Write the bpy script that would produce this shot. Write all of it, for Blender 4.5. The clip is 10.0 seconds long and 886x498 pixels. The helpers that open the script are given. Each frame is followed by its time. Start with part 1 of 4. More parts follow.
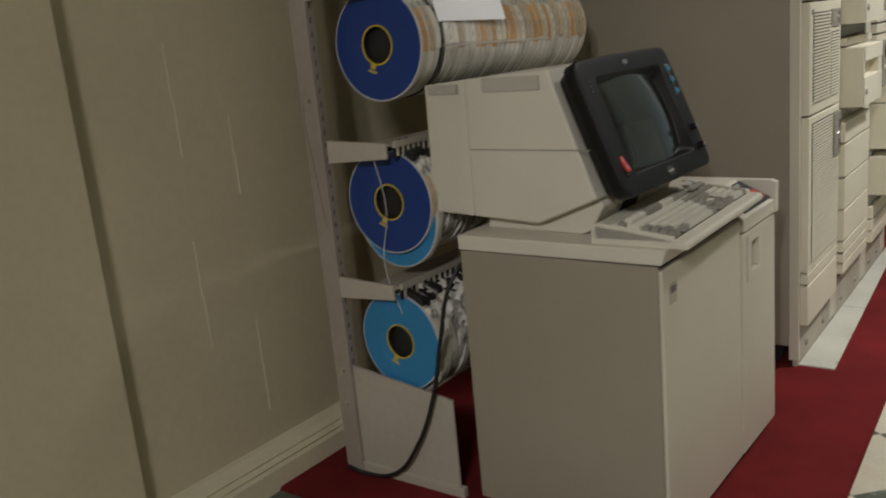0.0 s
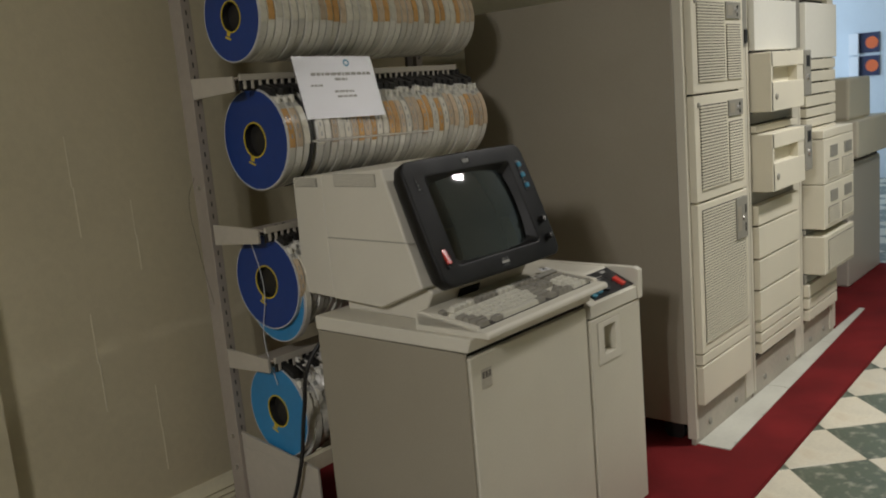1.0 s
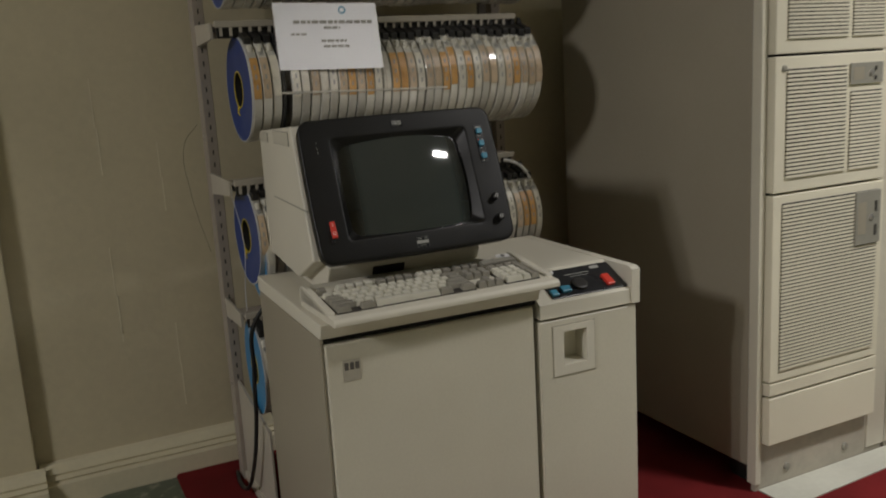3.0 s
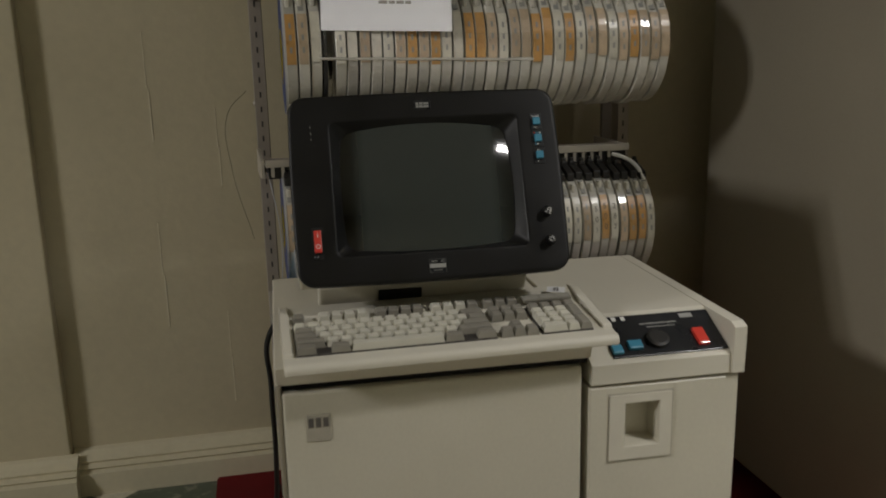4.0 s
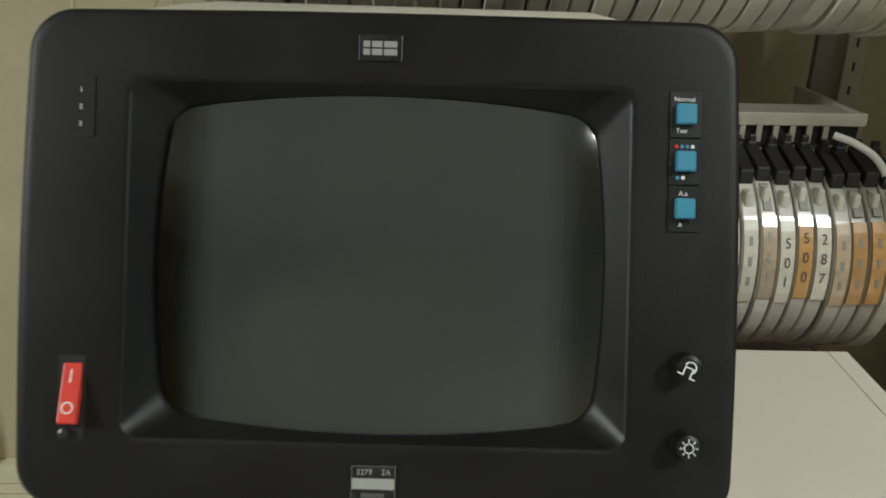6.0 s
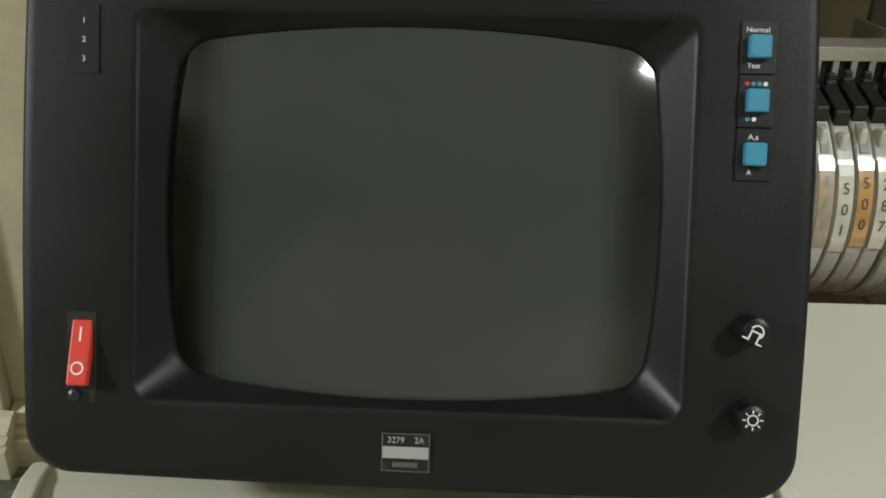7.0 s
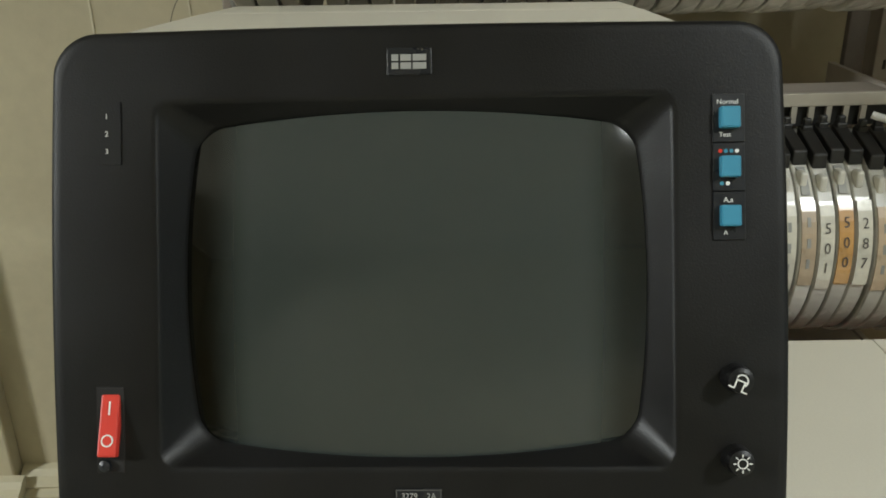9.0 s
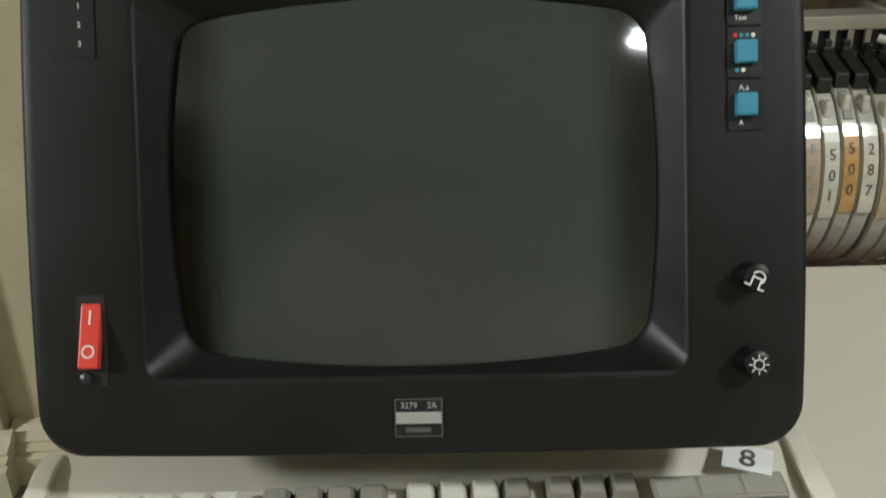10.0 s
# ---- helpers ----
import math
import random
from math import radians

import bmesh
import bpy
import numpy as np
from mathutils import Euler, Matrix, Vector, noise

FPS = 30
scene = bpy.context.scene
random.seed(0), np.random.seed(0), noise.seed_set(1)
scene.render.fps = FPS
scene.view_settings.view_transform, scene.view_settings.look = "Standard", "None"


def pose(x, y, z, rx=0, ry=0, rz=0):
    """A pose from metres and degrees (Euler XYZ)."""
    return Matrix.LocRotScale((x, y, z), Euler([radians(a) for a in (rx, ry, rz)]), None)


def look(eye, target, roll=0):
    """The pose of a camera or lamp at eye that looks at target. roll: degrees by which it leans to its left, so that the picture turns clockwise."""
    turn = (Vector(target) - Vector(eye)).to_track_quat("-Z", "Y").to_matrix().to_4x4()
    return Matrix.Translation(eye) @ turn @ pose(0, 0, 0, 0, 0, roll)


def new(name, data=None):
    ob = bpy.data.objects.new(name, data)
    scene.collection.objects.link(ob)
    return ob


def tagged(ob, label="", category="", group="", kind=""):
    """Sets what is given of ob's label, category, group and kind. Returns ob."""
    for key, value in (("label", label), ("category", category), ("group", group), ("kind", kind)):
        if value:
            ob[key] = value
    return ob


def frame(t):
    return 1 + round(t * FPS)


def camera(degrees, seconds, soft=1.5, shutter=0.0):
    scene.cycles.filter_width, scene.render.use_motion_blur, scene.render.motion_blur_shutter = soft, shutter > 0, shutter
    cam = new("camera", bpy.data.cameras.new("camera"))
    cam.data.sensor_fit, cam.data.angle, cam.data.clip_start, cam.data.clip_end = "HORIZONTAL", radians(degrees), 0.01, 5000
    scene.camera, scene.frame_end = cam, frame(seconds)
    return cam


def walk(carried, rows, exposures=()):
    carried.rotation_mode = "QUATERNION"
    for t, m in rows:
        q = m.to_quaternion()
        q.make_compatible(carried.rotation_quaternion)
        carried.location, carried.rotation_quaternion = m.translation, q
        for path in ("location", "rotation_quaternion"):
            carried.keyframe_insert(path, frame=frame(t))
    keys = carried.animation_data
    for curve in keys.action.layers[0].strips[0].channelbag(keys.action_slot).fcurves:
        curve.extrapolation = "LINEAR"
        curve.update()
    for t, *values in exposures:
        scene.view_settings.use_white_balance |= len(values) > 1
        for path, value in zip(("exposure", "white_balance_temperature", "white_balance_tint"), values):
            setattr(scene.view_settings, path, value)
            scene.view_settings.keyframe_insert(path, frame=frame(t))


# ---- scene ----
cam = camera(54.4, 10.0, soft=1.75, shutter=0.4)
PATH = [
    (0, (0.4357, 0.1494, 1.1400), (-0.7336, 1.7010, 0.6656), -5.48),
    (0.5, (0.6857, 0.2369, 1.1568), (-0.5448, 1.7648, 0.7675), -6.04),
    (1, (0.9293, 0.3537, 1.2045), (-0.3645, 1.8393, 0.8593), -5.05),
    (1.5, (1.1967, 0.4920, 1.2191), (-0.2766, 1.8187, 0.9563), -5.09),
    (2, (1.3165, 0.6601, 1.2300), (-0.2850, 1.8347, 0.9947), -5.23),
    (2.5, (1.3343, 0.9510, 1.1998), (-0.3586, 1.9802, 0.9264), -3.93),
    (3, (1.3170, 1.2429, 1.1476), (-0.4482, 2.0946, 0.7493), -3.37),
    (3.2, (1.2872, 1.3358, 1.1502), (-0.5173, 2.0848, 0.7225), -2.89),
    (4.3, (0.8439, 1.7766, 1.1444), (-1.0658, 2.1218, 0.6608), -1.18),
    (4.5, (0.7371, 1.7947, 1.1708), (-1.1530, 2.1551, 0.6254), -0.78),
    (5, (0.4888, 1.9316, 1.1621), (-1.4194, 2.0852, 0.5830), -1.02),
    (5.2, (0.4037, 1.9562, 1.1526), (-1.5069, 2.0184, 0.5645), -0.65),
    (6.3, (0.0969, 1.9893, 1.1212), (-1.7466, 2.0877, 0.3519), 2.21),
    (6.5, (0.0838, 1.9867, 1.1167), (-1.7488, 2.0640, 0.3194), 1.97),
    (7, (0.0996, 1.9837, 1.1161), (-1.7070, 2.0072, 0.2584), 1.26),
    (7.5, (0.1288, 1.9843, 1.1444), (-1.6981, 1.9924, 0.3305), 0.22),
    (8, (0.1391, 1.9792, 1.1567), (-1.7173, 1.9894, 0.4127), -0.20),
    (8.5, (0.1354, 1.9793, 1.1431), (-1.7170, 2.0046, 0.3893), -0.43),
    (9, (0.1256, 1.9804, 1.1448), (-1.7192, 2.0116, 0.3728), -1.03),
    (9.5, (0.1239, 1.9778, 1.1234), (-1.7191, 2.0166, 0.3476), -1.32),
    (10, (0.1147, 1.9748, 1.0972), (-1.6987, 2.0267, 0.2554), -1.40),
]
walk(cam, [(t, look(eye, target, roll)) for t, eye, target, roll in PATH],
     exposures=[(0, 0.38, 6500, 10), (1, 0.34, 6500, 10), (2.0, 0.32, 6500, 10), (3.2, 0.22, 6500, 10), (4.3, 0.22, 6500, 10), (4.6, 0.32, 6500, 10),
                (5.0, 0.6, 6500, 9), (5.2, 0.75, 6400, 7), (6.3, 1.40, 6150, 2), (8, 1.40, 6150, 2), (10, 1.33, 6150, 2)])

# ---- light ----
world = bpy.data.worlds.new("world")
scene.world = world
world.use_nodes = True
wn = world.node_tree
sky = wn.nodes.new("ShaderNodeTexSky")
sky.sky_type = "NISHITA"
sky.sun_disc = False
sky.sun_elevation = radians(35)
sky.sun_rotation = radians(120)
wn.links.new(sky.outputs[0], wn.nodes["Background"].inputs[0])
wn.nodes["Background"].inputs[1].default_value = 0.06

CEIL = 2.75
XR, Y0, Y1 = 3.4, -2.2, 10.0


def area(name, m, sx, sy, watts, colour):
    d = bpy.data.lights.new(name, "AREA")
    d.shape, d.size, d.size_y, d.energy, d.color = "RECTANGLE", sx, sy, watts, colour
    ob = new(name, d)
    ob.matrix_world = m
    return ob


WARM = (0.98, 0.95, 0.925)
# x, y, half the tubes' spacing, their width and length, watts, tip towards the machines, spread
FIXTURES = [(0.94, 3.60, 0.046, 0.018, 0.38, 13.0, 0, 125), (0.95, -1.75, 0.17, 0.10, 0.60, 21.5, 50, 122)]
for fx, fy, half, thick, long_, watts, tip, wide in FIXTURES:
    for k in (-1, 1):
        tl = area("tube_light", pose(fx + half * k, fy, CEIL - 0.105, tip, 0, 0), thick, long_, watts, WARM)
        tl.data.spread = radians(wide)
area("daylight", pose(-3.36, 8.3, 1.5, 0, -90, 0), 1.3, 2.2, 60, (0.58, 0.76, 1.0))


# ---- materials ----
def mat(name, colour, rough=0.6, metal=0.0, var=0.10, scale=3.0, fine=60.0, bump=0.1, dist=0.001, spread=0.0, coat=0.0,
        spec=0.5, stain=None, stain_scale=1.2, stain_amt=0.3):
    """A surface with slow and fine variation, a little relief, and if wanted stains and a spread from piece to piece."""
    m = bpy.data.materials.new(name)
    m.use_nodes = True
    t = m.node_tree
    n, l = t.nodes, t.links
    b = n["Principled BSDF"]
    tc = n.new("ShaderNodeTexCoord")
    n1, n2 = n.new("ShaderNodeTexNoise"), n.new("ShaderNodeTexNoise")
    n1.inputs["Scale"].default_value, n1.inputs["Detail"].default_value = scale, 6
    n2.inputs["Scale"].default_value, n2.inputs["Detail"].default_value = fine, 3
    for k in (n1, n2):
        l.new(tc.outputs["Object"], k.inputs["Vector"])
    r = n.new("ShaderNodeMapRange")
    r.inputs[1].default_value, r.inputs[2].default_value = 0.3, 0.7
    r.inputs[3].default_value, r.inputs[4].default_value = 1 - var, 1 + var
    l.new(n1.outputs[0], r.inputs[0])
    r2 = n.new("ShaderNodeMapRange")
    r2.inputs[1].default_value, r2.inputs[2].default_value = 0.3, 0.7
    r2.inputs[3].default_value, r2.inputs[4].default_value = 1 - var * 0.4, 1 + var * 0.4
    l.new(n2.outputs[0], r2.inputs[0])
    mul = n.new("ShaderNodeMath")
    mul.operation = "MULTIPLY"
    l.new(r.outputs[0], mul.inputs[0])
    l.new(r2.outputs[0], mul.inputs[1])
    out = mul.outputs[0]
    if spread:
        oi = n.new("ShaderNodeObjectInfo")
        r3 = n.new("ShaderNodeMapRange")
        r3.inputs[3].default_value, r3.inputs[4].default_value = 1 - spread, 1 + spread * 0.6
        l.new(oi.outputs["Random"], r3.inputs[0])
        m2 = n.new("ShaderNodeMath")
        m2.operation = "MULTIPLY"
        l.new(out, m2.inputs[0])
        l.new(r3.outputs[0], m2.inputs[1])
        out = m2.outputs[0]
    base = n.new("ShaderNodeVectorMath")
    base.operation = "SCALE"
    base.inputs[0].default_value = colour
    l.new(out, base.inputs["Scale"])
    col = base.outputs[0]
    if stain:
        n3 = n.new("ShaderNodeTexNoise")
        n3.inputs["Scale"].default_value, n3.inputs["Detail"].default_value = stain_scale, 8
        l.new(tc.outputs["Object"], n3.inputs["Vector"])
        r4 = n.new("ShaderNodeMapRange")
        r4.inputs[1].default_value, r4.inputs[2].default_value = 0.52, 0.7
        r4.inputs[4].default_value = stain_amt
        l.new(n3.outputs[0], r4.inputs[0])
        mx = n.new("ShaderNodeMix")
        mx.data_type = "RGBA"
        l.new(r4.outputs[0], mx.inputs[0])
        l.new(col, mx.inputs[6])
        mx.inputs[7].default_value = (*stain, 1)
        col = mx.outputs[2]
    l.new(col, b.inputs["Base Color"])
    rr = n.new("ShaderNodeMapRange")
    rr.inputs[1].default_value, rr.inputs[2].default_value = 0.3, 0.7
    rr.inputs[3].default_value, rr.inputs[4].default_value = max(0.02, rough - 0.08), min(1, rough + 0.08)
    l.new(n1.outputs[0], rr.inputs[0])
    l.new(rr.outputs[0], b.inputs["Roughness"])
    b.inputs["Metallic"].default_value = metal
    b.inputs["Specular IOR Level"].default_value = spec
    b.inputs["Coat Weight"].default_value = coat
    b.inputs["Coat Roughness"].default_value = 0.07
    if bump:
        bp = n.new("ShaderNodeBump")
        bp.inputs["Strength"].default_value, bp.inputs["Distance"].default_value = bump, dist
        l.new(n2.outputs[0], bp.inputs["Height"])
        l.new(bp.outputs[0], b.inputs["Normal"])
    return m


M = {
    "wall": mat("wall_paint", (0.55, 0.495, 0.345), 0.5, var=0.08, scale=1.6, fine=45, bump=0.4, dist=0.002,
                stain=(0.46, 0.40, 0.27), stain_scale=1.6, stain_amt=0.35),
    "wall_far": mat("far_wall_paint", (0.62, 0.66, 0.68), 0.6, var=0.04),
    "trim": mat("trim_paint", (0.64, 0.59, 0.43), 0.4, var=0.06, scale=4, bump=0.2),
    "scrape": mat("scrape", (0.70, 0.65, 0.50), 0.7, var=0.1),
    "ceiling": mat("ceiling_paint", (0.72, 0.70, 0.62), 0.8, var=0.03),
    "carpet": mat("red_carpet", (0.155, 0.016, 0.017), 0.95, var=0.22, scale=5, fine=420, bump=0.9, dist=0.003, spec=0.1),
    "tile_light": mat("cream_tile", (0.62, 0.58, 0.46), 0.35, var=0.12, scale=9, fine=90, bump=0.08, spread=0.12,
                      stain=(0.42, 0.33, 0.22), stain_scale=9, stain_amt=0.5),
    "tile_green": mat("green_tile", (0.085, 0.105, 0.075), 0.35, var=0.2, scale=9, fine=90, bump=0.08, spread=0.2,
                      stain=(0.5, 0.48, 0.38), stain_scale=26, stain_amt=0.55),
    "grout": mat("floor_screed", (0.16, 0.15, 0.12), 0.7),
    "beige": mat("beige_enamel", (0.60, 0.57, 0.47), 0.42, var=0.05, scale=2.5, fine=160, bump=0.12, dist=0.0008,
                 stain=(0.48, 0.44, 0.33), stain_scale=2.2, stain_amt=0.25),
    "beige_plastic": mat("beige_plastic", (0.62, 0.59, 0.50), 0.5, var=0.05, scale=3, fine=500, bump=0.25, dist=0.0006),
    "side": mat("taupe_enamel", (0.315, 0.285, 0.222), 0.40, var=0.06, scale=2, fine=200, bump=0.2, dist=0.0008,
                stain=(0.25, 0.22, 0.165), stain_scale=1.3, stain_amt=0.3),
    "cream": mat("cream_plastic", (0.70, 0.66, 0.53), 0.45, var=0.04, scale=4, fine=300, bump=0.12, spread=0.06),
    "white_panel": mat("white_panel", (0.74, 0.73, 0.65), 0.4, var=0.03, scale=3),
    "greyp": mat("grey_plastic", (0.27, 0.26, 0.22), 0.5, var=0.08, scale=6),
    "plinth": mat("plinth_grey", (0.42, 0.39, 0.32), 0.55, var=0.12, scale=7, stain=(0.25, 0.22, 0.17), stain_scale=5),
    "plate": mat("floor_plate", (0.55, 0.55, 0.48), 0.35, var=0.08, scale=6, stain=(0.38, 0.36, 0.3), stain_scale=5),
    "gap": mat("dark_gap", (0.012, 0.011, 0.010), 0.8, var=0.1),
    "louvre_dark": mat("louvre_dark", (0.05, 0.045, 0.04), 0.8, var=0.2),
    "bezel": mat("charcoal_plastic", (0.0062, 0.0060, 0.0060), 0.45, var=0.16, scale=9, fine=900, bump=0.35, dist=0.0004, spec=0.34, stain=(0.010, 0.010, 0.010), stain_scale=7, stain_amt=0.35),
    "crt": mat("screen_glass", (0.034, 0.042, 0.040), 0.07, var=0.03, scale=4, bump=0.0, spec=0.6, coat=0.5),
    "panel_black": mat("black_panel", (0.014, 0.015, 0.018), 0.3, var=0.15, scale=12, stain=(0.05, 0.05, 0.05), stain_scale=14),
    "red": mat("red_rocker", (0.62, 0.045, 0.03), 0.3, var=0.05, coat=0.4),
    "blue_btn": mat("blue_button", (0.055, 0.25, 0.38), 0.4, var=0.05),
    "print": mat("white_print", (0.75, 0.75, 0.72), 0.6, var=0.03),
    "print_dim": mat("grey_print", (0.32, 0.32, 0.30), 0.5, var=0.05),
    "print_faint": mat("faint_print", (0.075, 0.075, 0.07), 0.5, var=0.1),
    "ink": mat("dark_ink", (0.10, 0.09, 0.08), 0.7),
    "key_light": mat("pearl_key", (0.60, 0.58, 0.49), 0.5, var=0.04, scale=20, spread=0.06),
    "key_grey": mat("grey_key", (0.25, 0.235, 0.195), 0.5, var=0.05, scale=20, spread=0.08),
    "band": mat("tape_seal_plastic", (0.63, 0.615, 0.555), 0.28, var=0.08, scale=12, spread=0.22, coat=0.7, bump=0.1),
    "band_dark": mat("dark_tape_seal", (0.03, 0.03, 0.03), 0.35, var=0.1),
    "lab_white": mat("white_label", (0.68, 0.65, 0.55), 0.32, var=0.1, scale=30, spread=0.12, coat=0.9),
    "lab_tan": mat("tan_label", (0.54, 0.42, 0.29), 0.32, var=0.14, scale=30, spread=0.2, coat=0.9),
    "lab_orange": mat("orange_label", (0.58, 0.32, 0.10), 0.32, var=0.14, scale=30, spread=0.15, coat=0.9),
    "latch": mat("white_latch", (0.70, 0.68, 0.60), 0.4, spread=0.1),
    "reel_blue": mat("blue_reel_flange", (0.010, 0.040, 0.20), 0.35, var=0.08, scale=5),
    "reel_cyan": mat("sky_blue_reel_flange", (0.03, 0.22, 0.46), 0.35, var=0.08, scale=5),
    "reel_rim": mat("flange_rim", (0.55, 0.56, 0.58), 0.35),
    "yellow": mat("yellow_ring", (0.55, 0.42, 0.03), 0.45, var=0.08),
    "upright": mat("upright_paint", (0.33, 0.29, 0.245), 0.5, var=0.1, scale=4, stain=(0.24, 0.21, 0.17), stain_scale=4),
    "rack": mat("rack_paint", (0.44, 0.405, 0.34), 0.45, var=0.08, scale=4, stain=(0.36, 0.32, 0.25), stain_scale=4),
    "hook": mat("black_hook", (0.016, 0.015, 0.014), 0.5),
    "cord": mat("black_cord", (0.012, 0.012, 0.012), 0.5),
    "paper": mat("paper", (0.80, 0.80, 0.80), 0.6, var=0.02),
    # dark brown with the shade of the right upright's side put into it
    "upright_shade": mat("upright_shade_brown", (0.13, 0.11, 0.09), 0.6, var=0.15, scale=6),
    "ledge": mat("edge_glint", (0.55, 0.53, 0.48), 0.2, var=0.1, scale=20),
    "wrap": mat("crumpled_wrap", (0.62, 0.60, 0.55), 0.25, var=0.2, scale=30),
    "metal": mat("bare_steel", (0.55, 0.53, 0.50), 0.35, metal=0.9),
    "navy": mat("navy_print", (0.02, 0.025, 0.07), 0.5),
    "orange": mat("orange_print", (0.75, 0.14, 0.03), 0.5),
    "teal": mat("teal_print", (0.05, 0.25, 0.36), 0.5),
    "slat_wood": mat("brown_slat", (0.17, 0.13, 0.085), 0.55, var=0.2, scale=5, fine=120),
    "fridge": mat("grey_beige_enamel", (0.50, 0.48, 0.42), 0.45, var=0.05),
}


def clear(name, tint=(1, 1, 1), rough=0.03):
    m = bpy.data.materials.new(name)
    m.use_nodes = True
    b = m.node_tree.nodes["Principled BSDF"]
    b.inputs["Base Color"].default_value = (*tint, 1)
    b.inputs["Transmission Weight"].default_value = 1.0
    b.inputs["Roughness"].default_value = rough
    b.inputs["IOR"].default_value = 1.45
    return m


M["acrylic"] = clear("acrylic")
for lk in list(M["crt"].node_tree.nodes["Principled BSDF"].inputs["Roughness"].links):
    M["crt"].node_tree.links.remove(lk)
M["crt"].node_tree.nodes["Principled BSDF"].inputs["Roughness"].default_value = 0.035
# the tube's phosphor ends short of the glass edge; fade also paints rim reflection
cn = M["crt"].node_tree
pb = cn.nodes["Principled BSDF"]
src = pb.inputs["Base Color"].links[0].from_socket
tcn, sep = cn.nodes.new("ShaderNodeTexCoord"), cn.nodes.new("ShaderNodeSeparateXYZ")
cn.links.new(tcn.outputs["Object"], sep.inputs[0])
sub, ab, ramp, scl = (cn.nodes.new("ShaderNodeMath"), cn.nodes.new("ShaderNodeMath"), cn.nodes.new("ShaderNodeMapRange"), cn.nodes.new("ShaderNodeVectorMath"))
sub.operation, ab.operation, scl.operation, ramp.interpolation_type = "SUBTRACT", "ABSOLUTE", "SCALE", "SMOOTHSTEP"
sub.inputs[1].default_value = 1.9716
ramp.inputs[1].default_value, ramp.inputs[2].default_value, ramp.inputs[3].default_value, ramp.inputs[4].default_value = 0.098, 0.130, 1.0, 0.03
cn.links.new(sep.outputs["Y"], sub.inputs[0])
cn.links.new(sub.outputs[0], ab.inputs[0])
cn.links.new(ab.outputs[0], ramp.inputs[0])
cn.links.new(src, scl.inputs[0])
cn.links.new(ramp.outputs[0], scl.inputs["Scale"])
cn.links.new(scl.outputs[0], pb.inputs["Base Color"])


# ---- tools ----
def chain(ob):
    m = ob.matrix_basis.copy()
    while ob.parent:
        m = ob.parent.matrix_basis @ ob.matrix_parent_inverse @ m
        ob = ob.parent
    return m


def part(name, bm, material, parent=None, label="", smooth=False):
    me = bpy.data.meshes.new(name)
    bmesh.ops.recalc_face_normals(bm, faces=bm.faces)
    bm.to_mesh(me)
    bm.free()
    return mesh_part(name, me, material, parent, label, smooth)


def mesh_part(name, me, material, parent=None, label="", smooth=False):
    if material and not me.materials:
        me.materials.append(M[material])
    if smooth:
        me.polygons.foreach_set("use_smooth", [True] * len(me.polygons))
    ob = new(name, me)
    if parent is not None:
        ob.parent = parent
        ob.matrix_parent_inverse = chain(parent).inverted()
    if label:
        ob["label"] = label
    return ob


def thing(name, at, label, category, group="", kind=""):
    e = new(name)
    e.empty_display_size = 0.05
    e.matrix_basis = Matrix.Translation(at)
    return tagged(e, label, category, group, kind)


def add_box(bm, x0, x1, y0, y1, z0, z1, bevel=0.0, seg=2):
    v = bmesh.ops.create_cube(bm, size=1.0)["verts"]
    bmesh.ops.scale(bm, vec=(abs(x1 - x0), abs(y1 - y0), abs(z1 - z0)), verts=v)
    bmesh.ops.translate(bm, vec=((x0 + x1) / 2, (y0 + y1) / 2, (z0 + z1) / 2), verts=v)
    if bevel:
        es = list({e for q in v for e in q.link_edges})
        bmesh.ops.bevel(bm, geom=es, offset=bevel, segments=seg, affect="EDGES", profile=0.5)
    return v


def box(name, x0, x1, y0, y1, z0, z1, material, parent=None, bevel=0.0, label="", m=None, seg=2):
    bm = bmesh.new()
    add_box(bm, x0, x1, y0, y1, z0, z1, bevel, seg)
    if m is not None:
        bmesh.ops.transform(bm, matrix=m, verts=bm.verts)
    return part(name, bm, material, parent, label)


def boxes(name, specs, material, parent=None, label="", bevel=0.0):
    bm = bmesh.new()
    for s in specs:
        add_box(bm, *s, bevel)
    return part(name, bm, material, parent, label)


def struct(name, *args, label="", category="", **kw):
    return tagged(box(name, *args, **kw), label, category, kind="structure")


def prism(name, outline, y0, y1, material, parent=None, bevel=0.0, label="", smooth=False):
    """An outline in x and z, pulled from y0 to y1."""
    bm = bmesh.new()
    a = [bm.verts.new((x, y0, z)) for x, z in outline]
    b = [bm.verts.new((x, y1, z)) for x, z in outline]
    n = len(a)
    bm.faces.new(a)
    bm.faces.new(b[::-1])
    for i in range(n):
        bm.faces.new((a[i], b[i], b[(i + 1) % n], a[(i + 1) % n]))
    if bevel:
        bmesh.ops.bevel(bm, geom=list(bm.edges), offset=bevel, segments=3, affect="EDGES", profile=0.5)
    return part(name, bm, material, parent, label, smooth)


def loft(bm, loops, close_last=True, close_first=False):
    rows = [[bm.verts.new(p) for p in lp] for lp in loops]
    n = len(rows[0])
    for a, b in zip(rows, rows[1:]):
        for i in range(n):
            bm.faces.new((a[i], a[(i + 1) % n], b[(i + 1) % n], b[i]))
    if close_last:
        bm.faces.new(rows[-1])
    if close_first:
        bm.faces.new(rows[0][::-1])
    return rows


